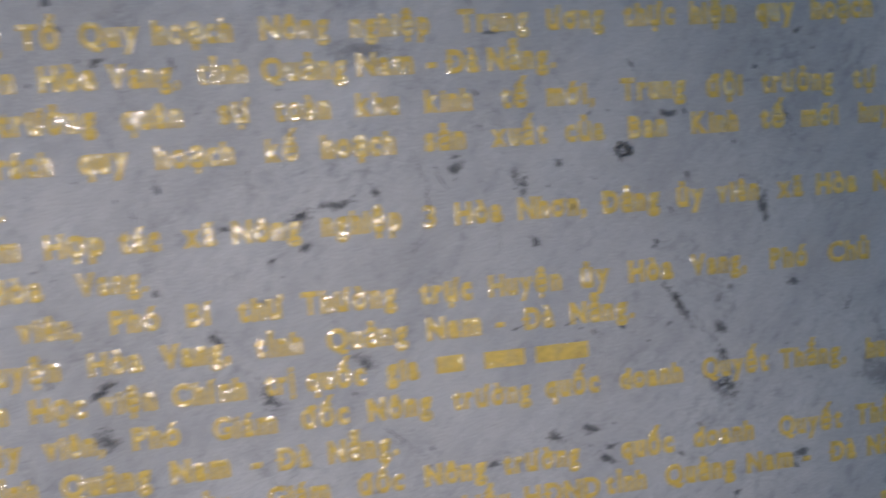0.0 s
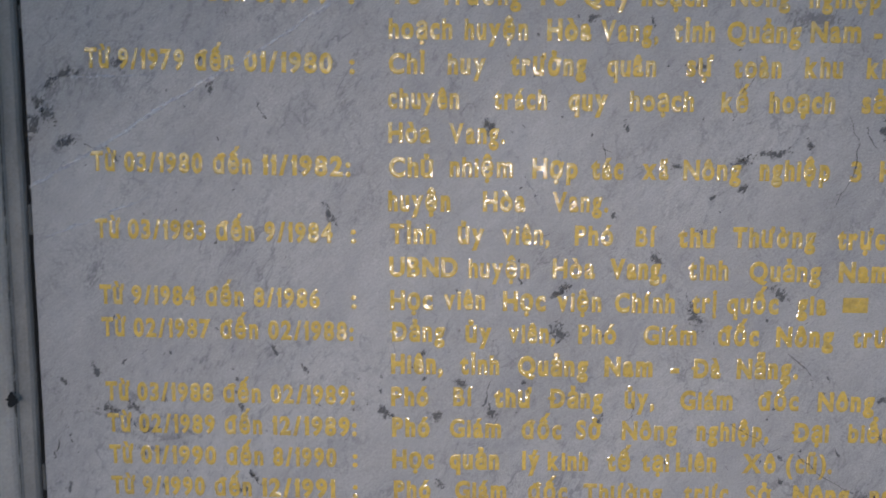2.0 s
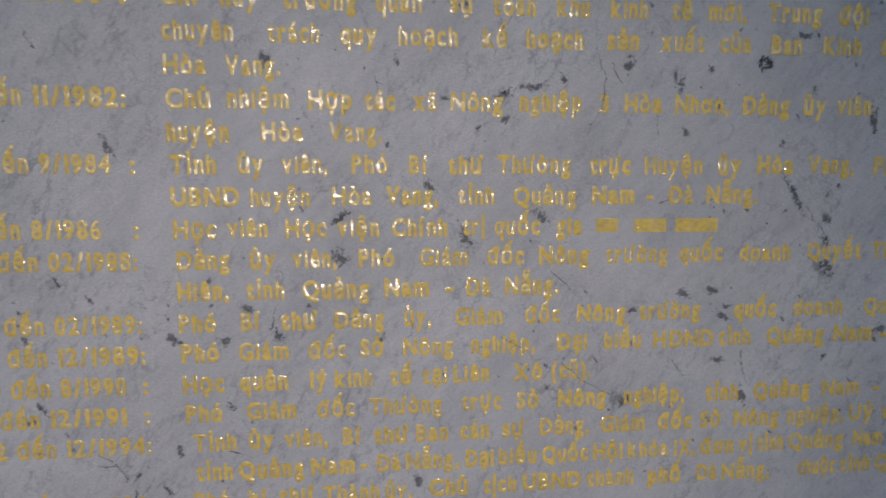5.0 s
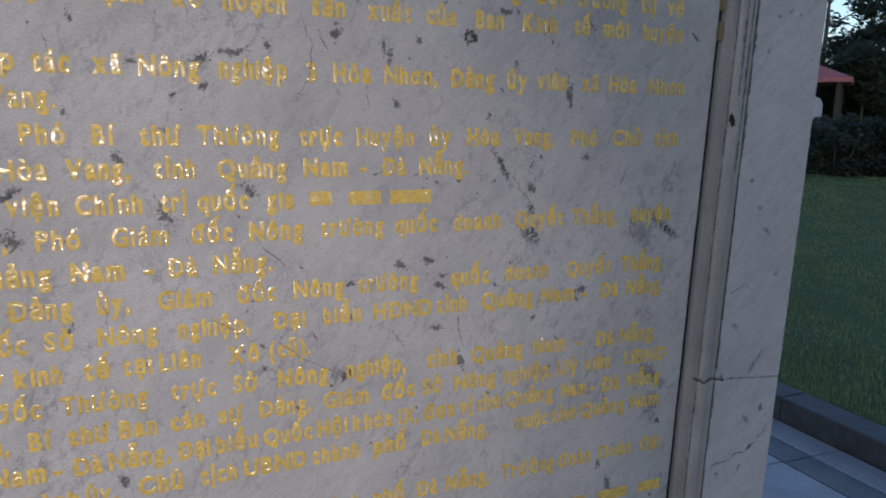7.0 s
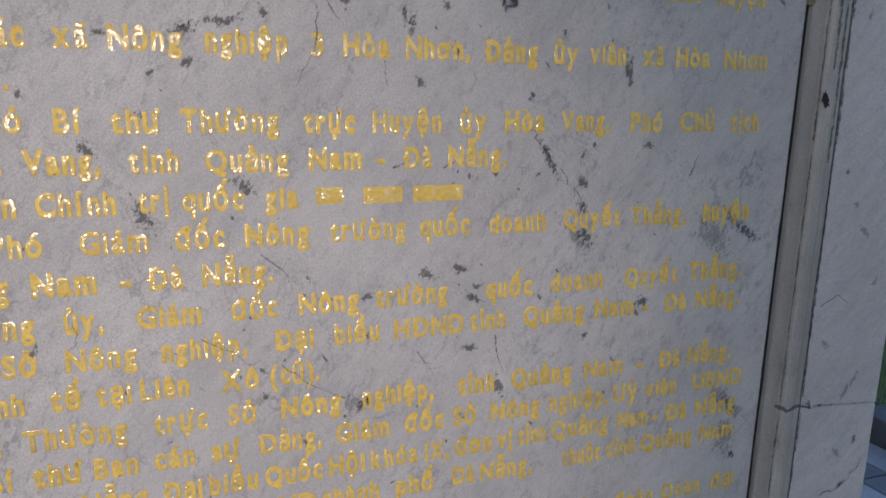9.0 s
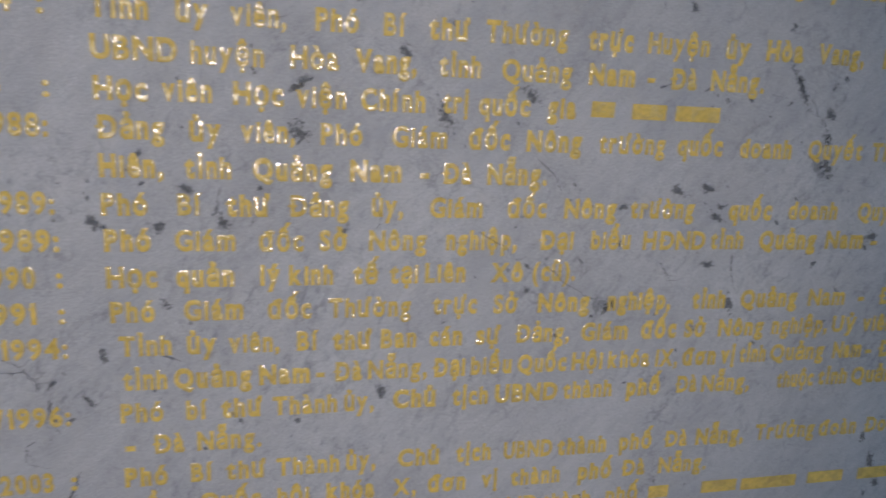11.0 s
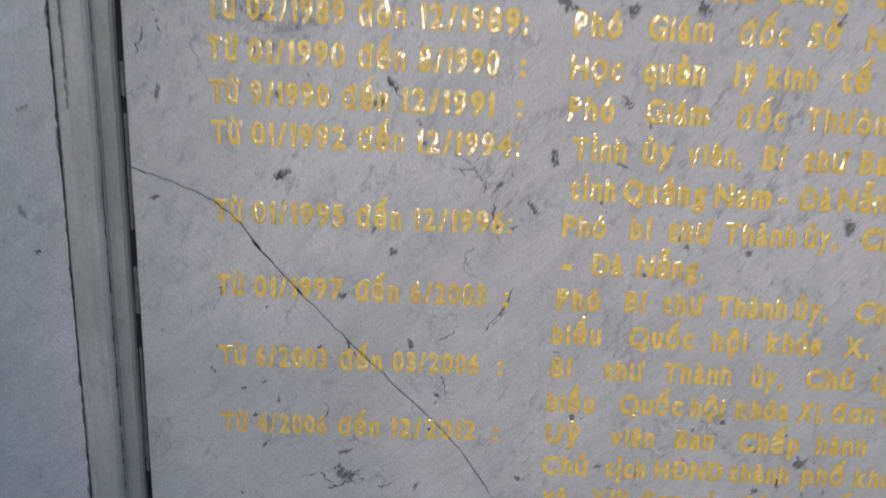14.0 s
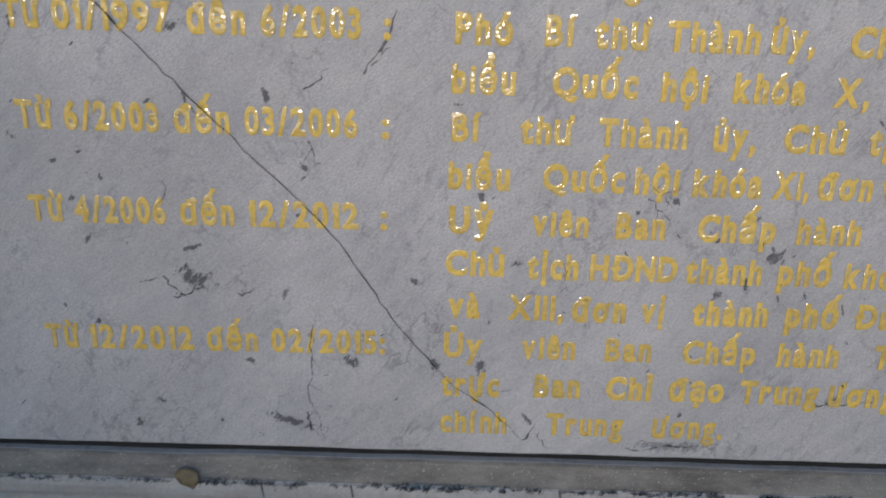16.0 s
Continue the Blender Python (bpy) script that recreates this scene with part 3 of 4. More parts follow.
vein((-0.014, 1.522), (-0.005, 1.532), (0.004, 1.545))
vein((0.365, 1.340), (0.390, 1.310), (0.427, 1.270), (0.439, 1.247))
vein((-0.522, 0.993), (-0.500, 0.979), (-0.488, 0.959))
vein((-0.497, 0.897), (-0.506, 0.887), (-0.506, 0.877), (-0.497, 0.866))
vein((-0.238, 0.715), (-0.225, 0.705), (-0.215, 0.693))
vein((-0.524, 0.752), (-0.519, 0.740), (-0.515, 0.727))
vein((-0.522, 0.586), (-0.524, 0.549), (-0.526, 0.508), (-0.517, 0.493), (-0.512, 0.469))
vein((-0.300, 0.648), (-0.298, 0.629))
vein((-0.235, 0.726), (-0.224, 0.719), (-0.215, 0.706))
vein((-0.648, 0.713), (-0.643, 0.693))
vein((-0.243, 1.360), (-0.232, 1.349))
vein((0.107, 1.503), (0.121, 1.464), (0.116, 1.428), (0.097, 1.391))
vein((-0.259, 1.425), (-0.244, 1.393))
# a bruised patch of small smears under the dates
bruise = random.Random(61)
for i in range(13):
    patch("smudge", -0.705 + bruise.gauss(0, 0.032), 1.110 + bruise.gauss(0, 0.017), bruise.uniform(0.02, 0.06), bruise.uniform(0.004, 0.012), bruise.uniform(-25, 15), BRUISE, -0.0003 - 0.00002 * i, seed=600 + i)
# small pits and specks strewn over the panel, too many to count
bm = bmesh.new()
layer = bm.verts.layers.float.new("fill")
r = random.Random(12)
for i in range(900):
    x, zz = r.uniform(LEFT + 0.02, 0.71), r.uniform(0.47, 1.75)
    if noise.noise(Vector((x * 4 + 3, 0, zz * 4))) < r.uniform(-0.5, 0.4):
        continue
    length = r.choice((0.003, 0.004, 0.005, 0.008, 0.013)) * r.uniform(0.6, 1.4)
    wide, a = length * r.uniform(0.2, 0.6), radians(r.choice((-60, -45, 30, 50, -75)) + r.uniform(-15, 15))
    mid = bm.verts.new((x, -0.0004, zz))
    mid[layer] = 1.0
    ring = []
    for k in range(7):
        t = 2 * math.pi * k / 7
        u, v = math.cos(t) * length * r.uniform(0.5, 1.0), math.sin(t) * wide * r.uniform(0.6, 1.2)
        vert = bm.verts.new((x + u * math.cos(a) - v * math.sin(a), -0.0004, zz + u * math.sin(a) + v * math.cos(a)))
        vert[layer] = 0.15
        ring.append(vert)
    for k in range(7):
        bm.faces.new((mid, ring[k], ring[(k + 1) % 7]))
bmesh.ops.recalc_face_normals(bm, faces=bm.faces[:])
tagged(part("specks", bm, DIRT, panel, "scattered dark specks"), kind="stuff")

# chips and cracks of frame and border
patch("chip", -0.869, 1.156, 0.013, 0.009, -60, BLACK, -0.0232, stele, 90)
patch("chip", 0.770, 1.381, 0.018, 0.006, -65, BLACK, -0.0232, stele, 91)
crack("crack", [(0.735, 0.968), (0.757, 0.956), (0.776, 0.962), (0.800, 0.955)], 0.006, SOOT, -0.0235, stele, 92)
crack("crack", [(0.808, 0.953), (0.86, 0.951), (0.928, 0.941)], 0.0035, CALCITE, FACE - 0.002, stele, 93, 0.012, True)
crack("crack", [(0.798, 0.796), (0.835, 0.801), (0.879, 0.814), (0.917, 0.845), (0.930, 0.862)], 0.0026, DIRT, FACE - 0.0015, stele, 94, 0.014, True)
for x, zz, l, w in ((0.806, 0.956, 0.012, 0.012), (0.826, 0.952, 0.014, 0.005), (0.848, 0.950, 0.010, 0.004), (0.872, 0.968, 0.035, 0.010), (0.886, 0.985, 0.030, 0.008)):
    patch("pit", x, zz, l, w, 60 if x > 0.86 else 0, SOOT if x < 0.86 else SMUDGE, FACE - 0.0021, stele, int(x * 1000))
patch("chip", 0.884, 0.819, 0.014, 0.008, 40, DIRT, FACE - 0.0016, stele, 95)
crack("crack", [(-1.0, 1.31), (-0.96, 1.315), (-0.92, 1.30)], 0.0015, DIRT, FACE - 0.0015, stele, 96)
crack("crack", [(0.81, 1.10), (0.84, 1.115), (0.86, 1.10)], 0.002, DIRT, FACE - 0.0015, stele, 97)
for i in range(26):
    zz = r.uniform(0.7, 1.7)
    x = r.choice((r.uniform(-1.04, -0.93), r.uniform(right_edge(zz) + 0.09, outer(zz) - 0.01), r.uniform(right_edge(zz) + 0.09, outer(zz) - 0.01)))
    patch("pit", x, zz, r.uniform(0.008, 0.03), r.uniform(0.004, 0.010), r.choice((-60, -40, 20, 70)), r.choice((DIRT, SMUDGE, SMUDGE)), FACE - 0.001, stele, 200 + i)
r2 = random.Random(77)
for i in range(170):
    x = r2.uniform(-0.90, 0.35)
    patch("chip", x, low_edge(x) - GAP - 0.0165 - r2.uniform(0, 0.003), r2.uniform(0.01, 0.04), r2.uniform(0.003, 0.007), r2.uniform(-12, 12), r2.choice((DIRT, SOOT)), -0.0228, stele, 300 + i)
for x in (-0.569, -0.485, -0.29):
    crack("crack", [(x, low_edge(x) - GAP - 0.0165), (x + 0.003, low_edge(x) - GAP - 0.04)], 0.003, DIRT, -0.0232, stele, 380, 0.003)
r3 = random.Random(19)
for side in (-1, 1):
    zz = 0.50
    while zz < 1.75:
        h = r3.uniform(0.02, 0.09)
        for out, y, wide in ((GAP + 0.0152, -0.0135, 0.0022), (RIM - 0.0003, -0.0115, 0.0036)):
            if r3.random() < 0.8:
                ends = [(right_edge(q) + out if side > 0 else LEFT - out, q) for q in (zz, zz + h / 2, zz + h)]
                crack("crease_dirt", ends, wide, SOOT, y - 0.0035, stele, int(zz * 1000) + side, 0.003, True)
        zz += h + r3.uniform(0.0, 0.03)
glue = bmesh.new()
bmesh.ops.create_icosphere(glue, subdivisions=3, radius=1)
for v in glue.verts:
    drip = 0.006 * max(0.0, -v.co.z) ** 2 * (1 if v.co.x > 0.1 else 0.2)
    v.co = (-0.639 + 0.0115 * v.co.x + 0.4 * drip, -0.0205 + 0.0042 * v.co.y, 0.4345 + 0.0075 * v.co.z - drip)
part("dried_glue", roughen(glue, 0.0022, 160), RESIDUE, stele, "brown blob of dried glue", True)
# dirt gathered along the outer joint and in the hollows of the upright moulding
for k, (z0, z1, out, y, wide) in enumerate(((1.00, 1.68, RIM - 0.002, -0.0150, 0.005), (1.30, 1.70, RIM - 0.012, -0.0160, 0.005), (1.42, 1.66, RIM - 0.030, -0.0235, 0.006),
                                            (0.60, 0.95, RIM - 0.002, -0.0150, 0.0025), (0.62, 1.62, GAP + 0.0155, -0.0155, 0.003))):
    crack("dirt_streak", [(right_edge(z0) + out, z0), (right_edge((z0 + z1) / 2) + out, (z0 + z1) / 2), (right_edge(z1) + out, z1)], wide, SOOT, y, stele, 400 + k, 0.003, True)
for k, (z0, z1, out, y, wide) in enumerate(((0.55, 1.60, RIM - 0.001, -0.0150, 0.0022), (1.02, 1.25, RIM - 0.013, -0.0165, 0.0035), (0.60, 1.50, GAP + 0.0155, -0.0155, 0.0015))):
    crack("dirt_streak", [(LEFT - out, z0), (LEFT - out, (z0 + z1) / 2), (LEFT - out, z1)], wide, SOOT, y, stele, 410 + k, 0.002, True)


# ---- the inscription ----
SIZE = 0.0310
WIDE = 0.94
words = {}


def outline(text, bold):
    """The letters' mesh, rounded and a little proud of the stone, from the built-in font."""
    cu = bpy.data.curves.new("word", "FONT")
    cu.body, cu.size = text, SIZE
    cu.extrude, cu.bevel_depth, cu.bevel_resolution, cu.resolution_u = 0.0002, (0.0013, 0.0015, 0.0018)[bold], 0, 4
    ob = bpy.data.objects.new("word", cu)
    scene.collection.objects.link(ob)
    bpy.context.view_layer.update()
    me = bpy.data.meshes.new_from_object(ob.evaluated_get(bpy.context.evaluated_depsgraph_get()))
    bpy.data.objects.remove(ob)
    bpy.data.curves.remove(cu)
    return me, min(v.co.x for v in me.vertices), max(v.co.x for v in me.vertices)


PLAIN = dict(zip("ĐơờớởỡợƠ", "Doóóỏõọo"))
PLAIN["ờ"] = "ò"
TALL = set("bdđfhkltij")


def glyph(c, bold):
    """One letter: high in the body and a little narrow, as the mason cut them. A barred D is a D with a bar
    across its stem, a horned o an o with a hook at its shoulder."""
    key = ("glyph", c, bold)
    if key not in words:
        me, a, b = outline(PLAIN.get(c, c), bold)
        low, cap, gain = 0.449 * SIZE, 0.682 * SIZE, 1.13
        if c.islower():
            for v in me.vertices:
                y = v.co.y
                if y > low:
                    v.co.y = low * gain + (y - low) * ((cap - low * gain) / (cap - low) if c in TALL else 1.0)
                elif y > 0:
                    v.co.y = y * gain
        if c in PLAIN or c == "1":
            bm = bmesh.new()
            bm.from_mesh(me)
            h = 0.0006 + 0.0003 * bold
            if c == "Đ":
                add = block(a - 0.0030, a + 0.0085, SIZE * 0.36 - 0.0012 - h, SIZE * 0.36 + h, -0.0014, 0.0014, 0.0004)
            elif c == "1":
                add = block(-0.0062, 0.0010, -0.0014 - h, 0.0010 + h, -0.0014, 0.0014, 0.0005)
                bmesh.ops.transform(add, matrix=pose(b - 0.0022, cap - 0.0026, 0, 0, 0, 38), verts=add.verts)
            else:
                add = block(-0.0034, 0.0016, -0.0010 - h, 0.0010 + h, -0.0014, 0.0014, 0.0005)
                bmesh.ops.transform(add, matrix=pose(b - 0.0006, SIZE * 0.475 * gain, 0, 0, 0, 52), verts=add.verts)
            spare = bpy.data.meshes.new("piece")
            add.to_mesh(spare)
            add.free()
            bm.from_mesh(spare)
            bpy.data.meshes.remove(spare)
            bm.to_mesh(me)
            bm.free()
            a, b = min(v.co.x for v in me.vertices), max(v.co.x for v in me.vertices)
        words[key] = (me, a, b)
    return words[key]


def lettering(text, bold):
    """A word's mesh: its letters set apart by even gaps."""
    key = (text, bold)
    if key not in words:
        spare, a, b = outline("".join(PLAIN.get(c, c) for c in text), bold)
        bpy.data.meshes.remove(spare)
        made = [glyph(c, bold) for c in text]
        sizes = [g[2] - g[1] for g in made]
        narrow, gap = 1.0, 0.0
        if len(text) > 1:
            gap = 0.0026
            narrow = (b - a - gap * (len(text) - 1)) / sum(sizes)
            narrow = max(0.80, min(1.02, narrow))
            gap = (b - a - narrow * sum(sizes)) / (len(text) - 1)
        bm = bmesh.new()
        at = a
        for (me, g0, g1), size in zip(made, sizes):
            n = len(bm.verts)
            bm.from_mesh(me)
            bm.verts.ensure_lookup_table()
            for v in bm.verts[n:]:
                v.co.x = at + (v.co.x - g0) * narrow
            at += size * narrow + gap
        me = bpy.data.meshes.new("word")
        bm.to_mesh(me)
        bm.free()
        me.materials.append(GOLD)
        words[key] = (me, a, b)
    return words[key]


def bar_mesh(width):
    key = ("bar", round(width, 3))
    if key not in words:
        bm = block(0, width, 0.001, 0.019, -0.0004, 0.0004, 0.0004)
        me = bpy.data.meshes.new("word")
        bm.to_mesh(me)
        bm.free()
        me.materials.append(GOLD)
        words[key] = (me, 0, width)
    return words[key]


letters = random.Random(4)


def put_word(made, x, z, wide, tilt):
    me, a, b = made
    ob = new("word", me)
    ob.parent = panel
    ob.matrix_basis = Matrix.Translation((x - a * wide, -0.0007, z)) @ Matrix.Rotation(-tilt, 4, "Y") @ pose(0, 0, 0, 90) @ Matrix.Diagonal((wide, 1, 0.15, 1))


def pick(word):
    """The mesh of a word; # and a number of letters stands for one that cannot be given."""
    return bar_mesh(0.0155 * int(word[1:])) if word.startswith("#") else lettering(word, letters.choice((0, 0, 1, 1, 2)))


def level(i):
    return 1.622 - 0.0393 * (i - 1)


def body(i, text, starts):
    """Line i of the wide column, its words at these millimetres across the panel."""
    slope = (-0.012 + 0.001 * i) / 1.09
    starts = [s / 1000 for s in starts]
    for word, x, after in zip(text.split(), starts, starts[1:] + [9]):
        made = pick(word)
        wide = min(WIDE, (after - x - 0.007) / (made[2] - made[1]))
        put_word(made, x, level(i) + slope * (x - starts[0]) + letters.uniform(-0.0006, 0.0006), wide, slope)


def date(i, text, end, colon=False):
    """A span of dates beside line i, ending at its place."""
    z = level(i) + 0.0085 - 0.00055 * i
    x0 = -0.774 + 0.011 * min(1, (1.6 - z) / 0.6)
    tilt = math.atan2(level(i) - z, 0.31)
    first, start, until, stop = text.split()
    mid = x0 + (0.145 if len(start) == 7 else 0.129)
    far = mid + 0.058
    for word, x, right in ((first, x0, x0 + 0.030), (start, x0 + 0.039, mid - 0.012), (until, mid, far - 0.012), (stop, far, end)):
        made = lettering(word, letters.choice((0, 0, 1)))
        put_word(made, x, z + (x - x0) * math.tan(tilt), (right - x) / (made[2] - made[1]), tilt)
    if colon:
        put_word(lettering(":", 0), -0.4635, level(i), 1.0, 0)


date(1, "Từ 02/1976 đến 8/1979", -0.486, True)
date(3, "Từ 9/1979 đến 01/1980", -0.483, True)
date(6, "Từ 03/1980 đến 11/1982:", -0.463)
date(8, "Từ 03/1983 đến 9/1984", -0.485, True)
date(10, "Từ 9/1984 đến 8/1986", -0.501, True)
date(11, "Từ 02/1987 đến 02/1988:", -0.461)
date(13, "Từ 03/1988 đến 02/1989:", -0.460)
date(14, "Từ 02/1989 đến 12/1989:", -0.458)
date(15, "Từ 01/1990 đến 8/1990", -0.483, True)
date(16, "Từ 9/1990 đến 12/1991", -0.485, True)
date(17, "Từ 01/1992 đến 12/1994:", -0.457)
date(19, "Từ 01/1995 đến 12/1996:", -0.459)
date(21, "Từ 01/1997 đến 6/2003", -0.481, True)
date(23, "Từ 6/2003 đến 03/2006", -0.483, True)
date(25, "Từ 4/2006 đến 12/2012", -0.482, True)
date(28, "Từ 12/2012 đến 02/2015:", -0.457)

body(1, "Tổ Trưởng Tổ Quy hoạch Nông nghiệp Trung ương thực hiện quy hoạch", (-417, -360, -251, -197, -131, -31, 56, 165, 257, 340, 414, 490, 555))
body(2, "hoạch huyện Hòa Vang, tỉnh Quảng Nam - Đà Nẵng.", (-418, -331, -237, -176, -94, -34, 59, 129, 148, 192))
body(3, "Chỉ huy trưởng quân sự toàn khu kinh tế mới, Trung đội trưởng tự vệ", (-418, -350, -278, -168, -78, -25, 55, 124, 203, 252, 332, 429, 493, 602, 649))
body(4, "chuyên trách quy hoạch kế hoạch sản xuất của Ban Kinh tế mới huyện", (-419, -297, -211, -141, -37, 17, 121, 190, 269, 339, 410, 490, 539, 609))
body(5, "Hòa Vang.", (-419, -348))
body(6, "Chủ nhiệm Hợp tác xã Nông nghiệp 3 Hòa Nhơn, Đảng ủy viên xã Hòa Nhơn", (-418, -347, -251, -183, -124, -77, 10, 113, 146, 213, 303, 389, 435, 507, 554, 625))
body(7, "huyện Hòa Vang.", (-419, -308, -227))
body(8, "Tỉnh ủy viên, Phó Bí thư Thường trực Huyện ủy Hòa Vang, Phó Chủ tịch", (-417, -337, -285, -200, -129, -80, -17, 103, 176, 276, 330, 401, 495, 566, 642))
body(9, "UBND huyện Hòa Vang, tỉnh Quảng Nam - Đà Nẵng.", (-418, -324, -225, -158, -67, 4, 107, 180, 209, 262))
body(10, "Học viên Học viện Chính trị quốc gia #2 #3 #4", (-417, -353, -283, -219, -151, -61, -20, 61, 114, 165, 221))
body(11, "Đảng ủy viên, Phó Giám đốc Nông trường quốc doanh Quyết Thắng, huyện", (-417, -327, -276, -193, -116, -29, 39, 128, 229, 313, 409, 502, 610))
body(12, "Hiên, tỉnh Quảng Nam - Đà Nẵng.", (-416, -333, -264, -161, -83, -58, -5))
body(13, "Phó Bí thư Đảng ủy, Giám đốc Nông trường quốc doanh Quyết Thắng.", (-416, -341, -292, -227, -136, -70, 22, 92, 177, 310, 395, 498, 595))
body(14, "Phó Giám đốc Sở Nông nghiệp, Đại biểu HĐND tỉnh Quảng Nam - Đà Nẵng.", (-415, -345, -258, -193, -138, -49, 64, 130, 198, 290, 359, 457, 526, 559, 608))
body(15, "Học quản lý kinh tế tại Liên Xô (cũ).", (-415, -345, -257, -226, -155, -113, -72, 7, 59))
body(16, "Phó Giám đốc Thường trực Sở Nông nghiệp, tỉnh Quảng Nam - Đà Nẵng.", (-413, -338, -249, -182, -61, 13, 69, 160, 276, 345, 446, 523, 556, 601))
body(17, "Tỉnh ủy viên, Bí thư Ban cán sự Đảng, Giám đốc Sở Nông nghiệp, Uỷ viên UBND", (-406, -336, -292, -217, -177, -121, -63, -6, 43, 129, 210, 270, 319, 398, 490, 538, 613))
body(18, "tỉnh Quảng Nam - Đà Nẵng, Đại biểu Quốc Hội khóa IX, đơn vị tỉnh Quảng Nam - Đà Nẵng", (-404, -351, -259, -195, -175, -135, -57, -10, 49, 120, 169, 235, 273, 328, 356, 402, 499, 551, 572, 620))
body(19, "Phó bí thư Thành ủy, Chủ tịch UBND thành phố Đà Nẵng, thuộc tỉnh Quảng Nam", (-408, -339, -301, -244, -162, -104, -31, 23, 112, 199, 268, 306, 419, 483, 536, 630))
body(20, "- Đà Nẵng.", (-405, -376, -328))
body(21, "Phó Bí thư Thành ủy, Chủ tịch UBND thành phố Đà Nẵng, Trưởng đoàn Đoàn đại", (-407, -336, -297, -240, -158, -95, -22, 40, 112, 198, 262, 309, 399, 500, 574, 656))
body(22, "biểu Quốc hội khóa X, đơn vị thành phố Đà Nẵng.", (-408, -327, -239, -181, -100, -56, 13, 52, 144, 205, 259))
body(23, "Bí thư Thành ủy, Chủ tịch HĐND thành phố #2 #4 #6 #4 #4 #3", (-406, -350, -286, -191, -133, -63, 4, 98, 187, 249, 328, 389, 495, 578, 658))
body(24, "biểu Quốc hội khóa XI, đơn vị thành phố Đà Nẵng.", (-407, -328, -251, -202, -135, -97, -44, -15, 63, 118, 161))
body(25, "Uỷ viên Ban Chấp hành Trung ương #5", (-405, -334, -262, -192, -107, -23, 89, 169))
body(26, "Chủ tịch HĐND thành phố khóa", (-406, -335, -280, -197, -116, -58))
body(27, "và XIII, đơn vị thành phố Đà", (-402, -349, -292, -231, -185, -102, -41))
body(28, "Ủy viên Ban Chấp hành Trung", (-404, -334, -258, -188, -102, -15))
body(29, "trực Ban Chỉ đạo Trung ương", (-405, -319, -253, -195, -130, -48))
body(30, "chính Trung ương.", (-404, -305, -205))


# ---- the ground ----
def paving(x0, x1, y0, y1, mesh, parent):
    ob = new("slab", mesh)
    ob.parent = parent
    ob.matrix_basis = pose((x0 + x1) / 2, (y0 + y1) / 2, 0)
    return ob


ground = tagged(part("ground", block(-300, 300, -300, 300, -0.6, -0.03), SOIL), "dark lawn soil reaching to the trees", "ground", kind="structure")
pavement = tagged(part("pavement", block(-6.0, 2.627, -8.0, 12.0, -0.03, -0.006), JOINT), "pale stone slab paving round the stele", "pavement", kind="structure")


def slab_mesh(w, d, mat):
    bm = block(-w / 2 + 0.003, w / 2 - 0.003, -d / 2 + 0.003, d / 2 - 0.003, -0.02, 0.0, 0.003)
    me = bpy.data.meshes.new("slab")
    bm.to_mesh(me)
    bm.free()
    me.materials.append(mat)
    return me


edge_slab, band_slab, wide_slab = slab_mesh(0.163, 0.335, SLAB_LIGHT), slab_mesh(0.155, 0.67, SLAB_DARK), slab_mesh(0.6, 0.6, SLAB_LIGHT)
for k in range(-14, 26):
    y = 0.785 + 0.335 * k
    paving(2.462, 2.625, y, y + 0.335, edge_slab, pavement)
for k in range(-7, 13):
    y = 0.785 + 0.67 * k - 0.335
    paving(2.305, 2.460, y, y + 0.67, band_slab, pavement)
for i in range(10):
    for k in range(-8, 11):
        paving(1.705 - 0.6 * i, 2.305 - 0.6 * i, 0.53 + 0.6 * k, 1.13 + 0.6 * k, wide_slab, pavement)

kerb = tagged(part("kerb", block(2.640, 2.770, -8, 12, -0.1, 0.09), JOINT), "dark granite kerb between paving and lawn", "kerb", kind="structure")
km = bpy.data.meshes.new("kerbstone")
bm = roughen(block(-0.078, 0.078, -0.297, 0.297, -0.06, 0.11, 0.007, 2), 0.0012, 6)
bm.to_mesh(km)
bm.free()
km.materials.append(KERB_STONE)
for k in range(-13, 20):
    ob = new("kerbstone", km)
    ob.parent = kerb
    ob.matrix_basis = pose(2.7075, 0.55 + 0.6 * k, 0)

lawn = bmesh.new()
r = random.Random(21)
nx, ny = 40, 60
rows = [[lawn.verts.new((2.775 + 27 * (i / nx) ** 1.6, -10 + 40 * j / ny, 0.085 + 0.02 * noise.noise(Vector((i * 0.9, j * 0.9, 0))))) for j in range(ny + 1)] for i in range(nx + 1)]
for a, b in zip(rows, rows[1:]):
    for j in range(ny):
        lawn.faces.new((a[j], b[j], b[j + 1], a[j + 1]))
lawn = tagged(part("lawn", lawn, SOIL), "short green lawn beyond the kerb", "lawn", kind="structure")
verts, faces = [], []
for i in range(42000):
    x = 2.80 + 12.5 * r.random() ** 1.7
    along = (x - 2.9) * 0.72
    y = 0.6 + along + r.uniform(-1.7, 2.2) * (0.5 + along * 0.22)
    if noise.noise(Vector((x * 1.5, y * 1.5, 5))) < r.uniform(-1.0, 0.0):
        continue
    h, a = r.uniform(0.008, 0.028), r.uniform(0, 6.28)
    w = 0.003 + 0.0010 * (x - 2.9)
    dx, dy, lean = math.cos(a) * w, math.sin(a) * w, r.uniform(-0.03, 0.03)
    n = len(verts)
    verts += [(x - dx, y - dy, 0.075), (x + dx, y + dy, 0.075), (x + dy * 2 + lean, y - dx * 2 + lean, 0.09 + h)]
    faces.append((n, n + 1, n + 2))
me = bpy.data.meshes.new("grass")
me.from_pydata(verts, [], faces)
me.materials.append(GRASS)
tagged(new("grass", me), "short mown green grass", "grass", kind="stuff")


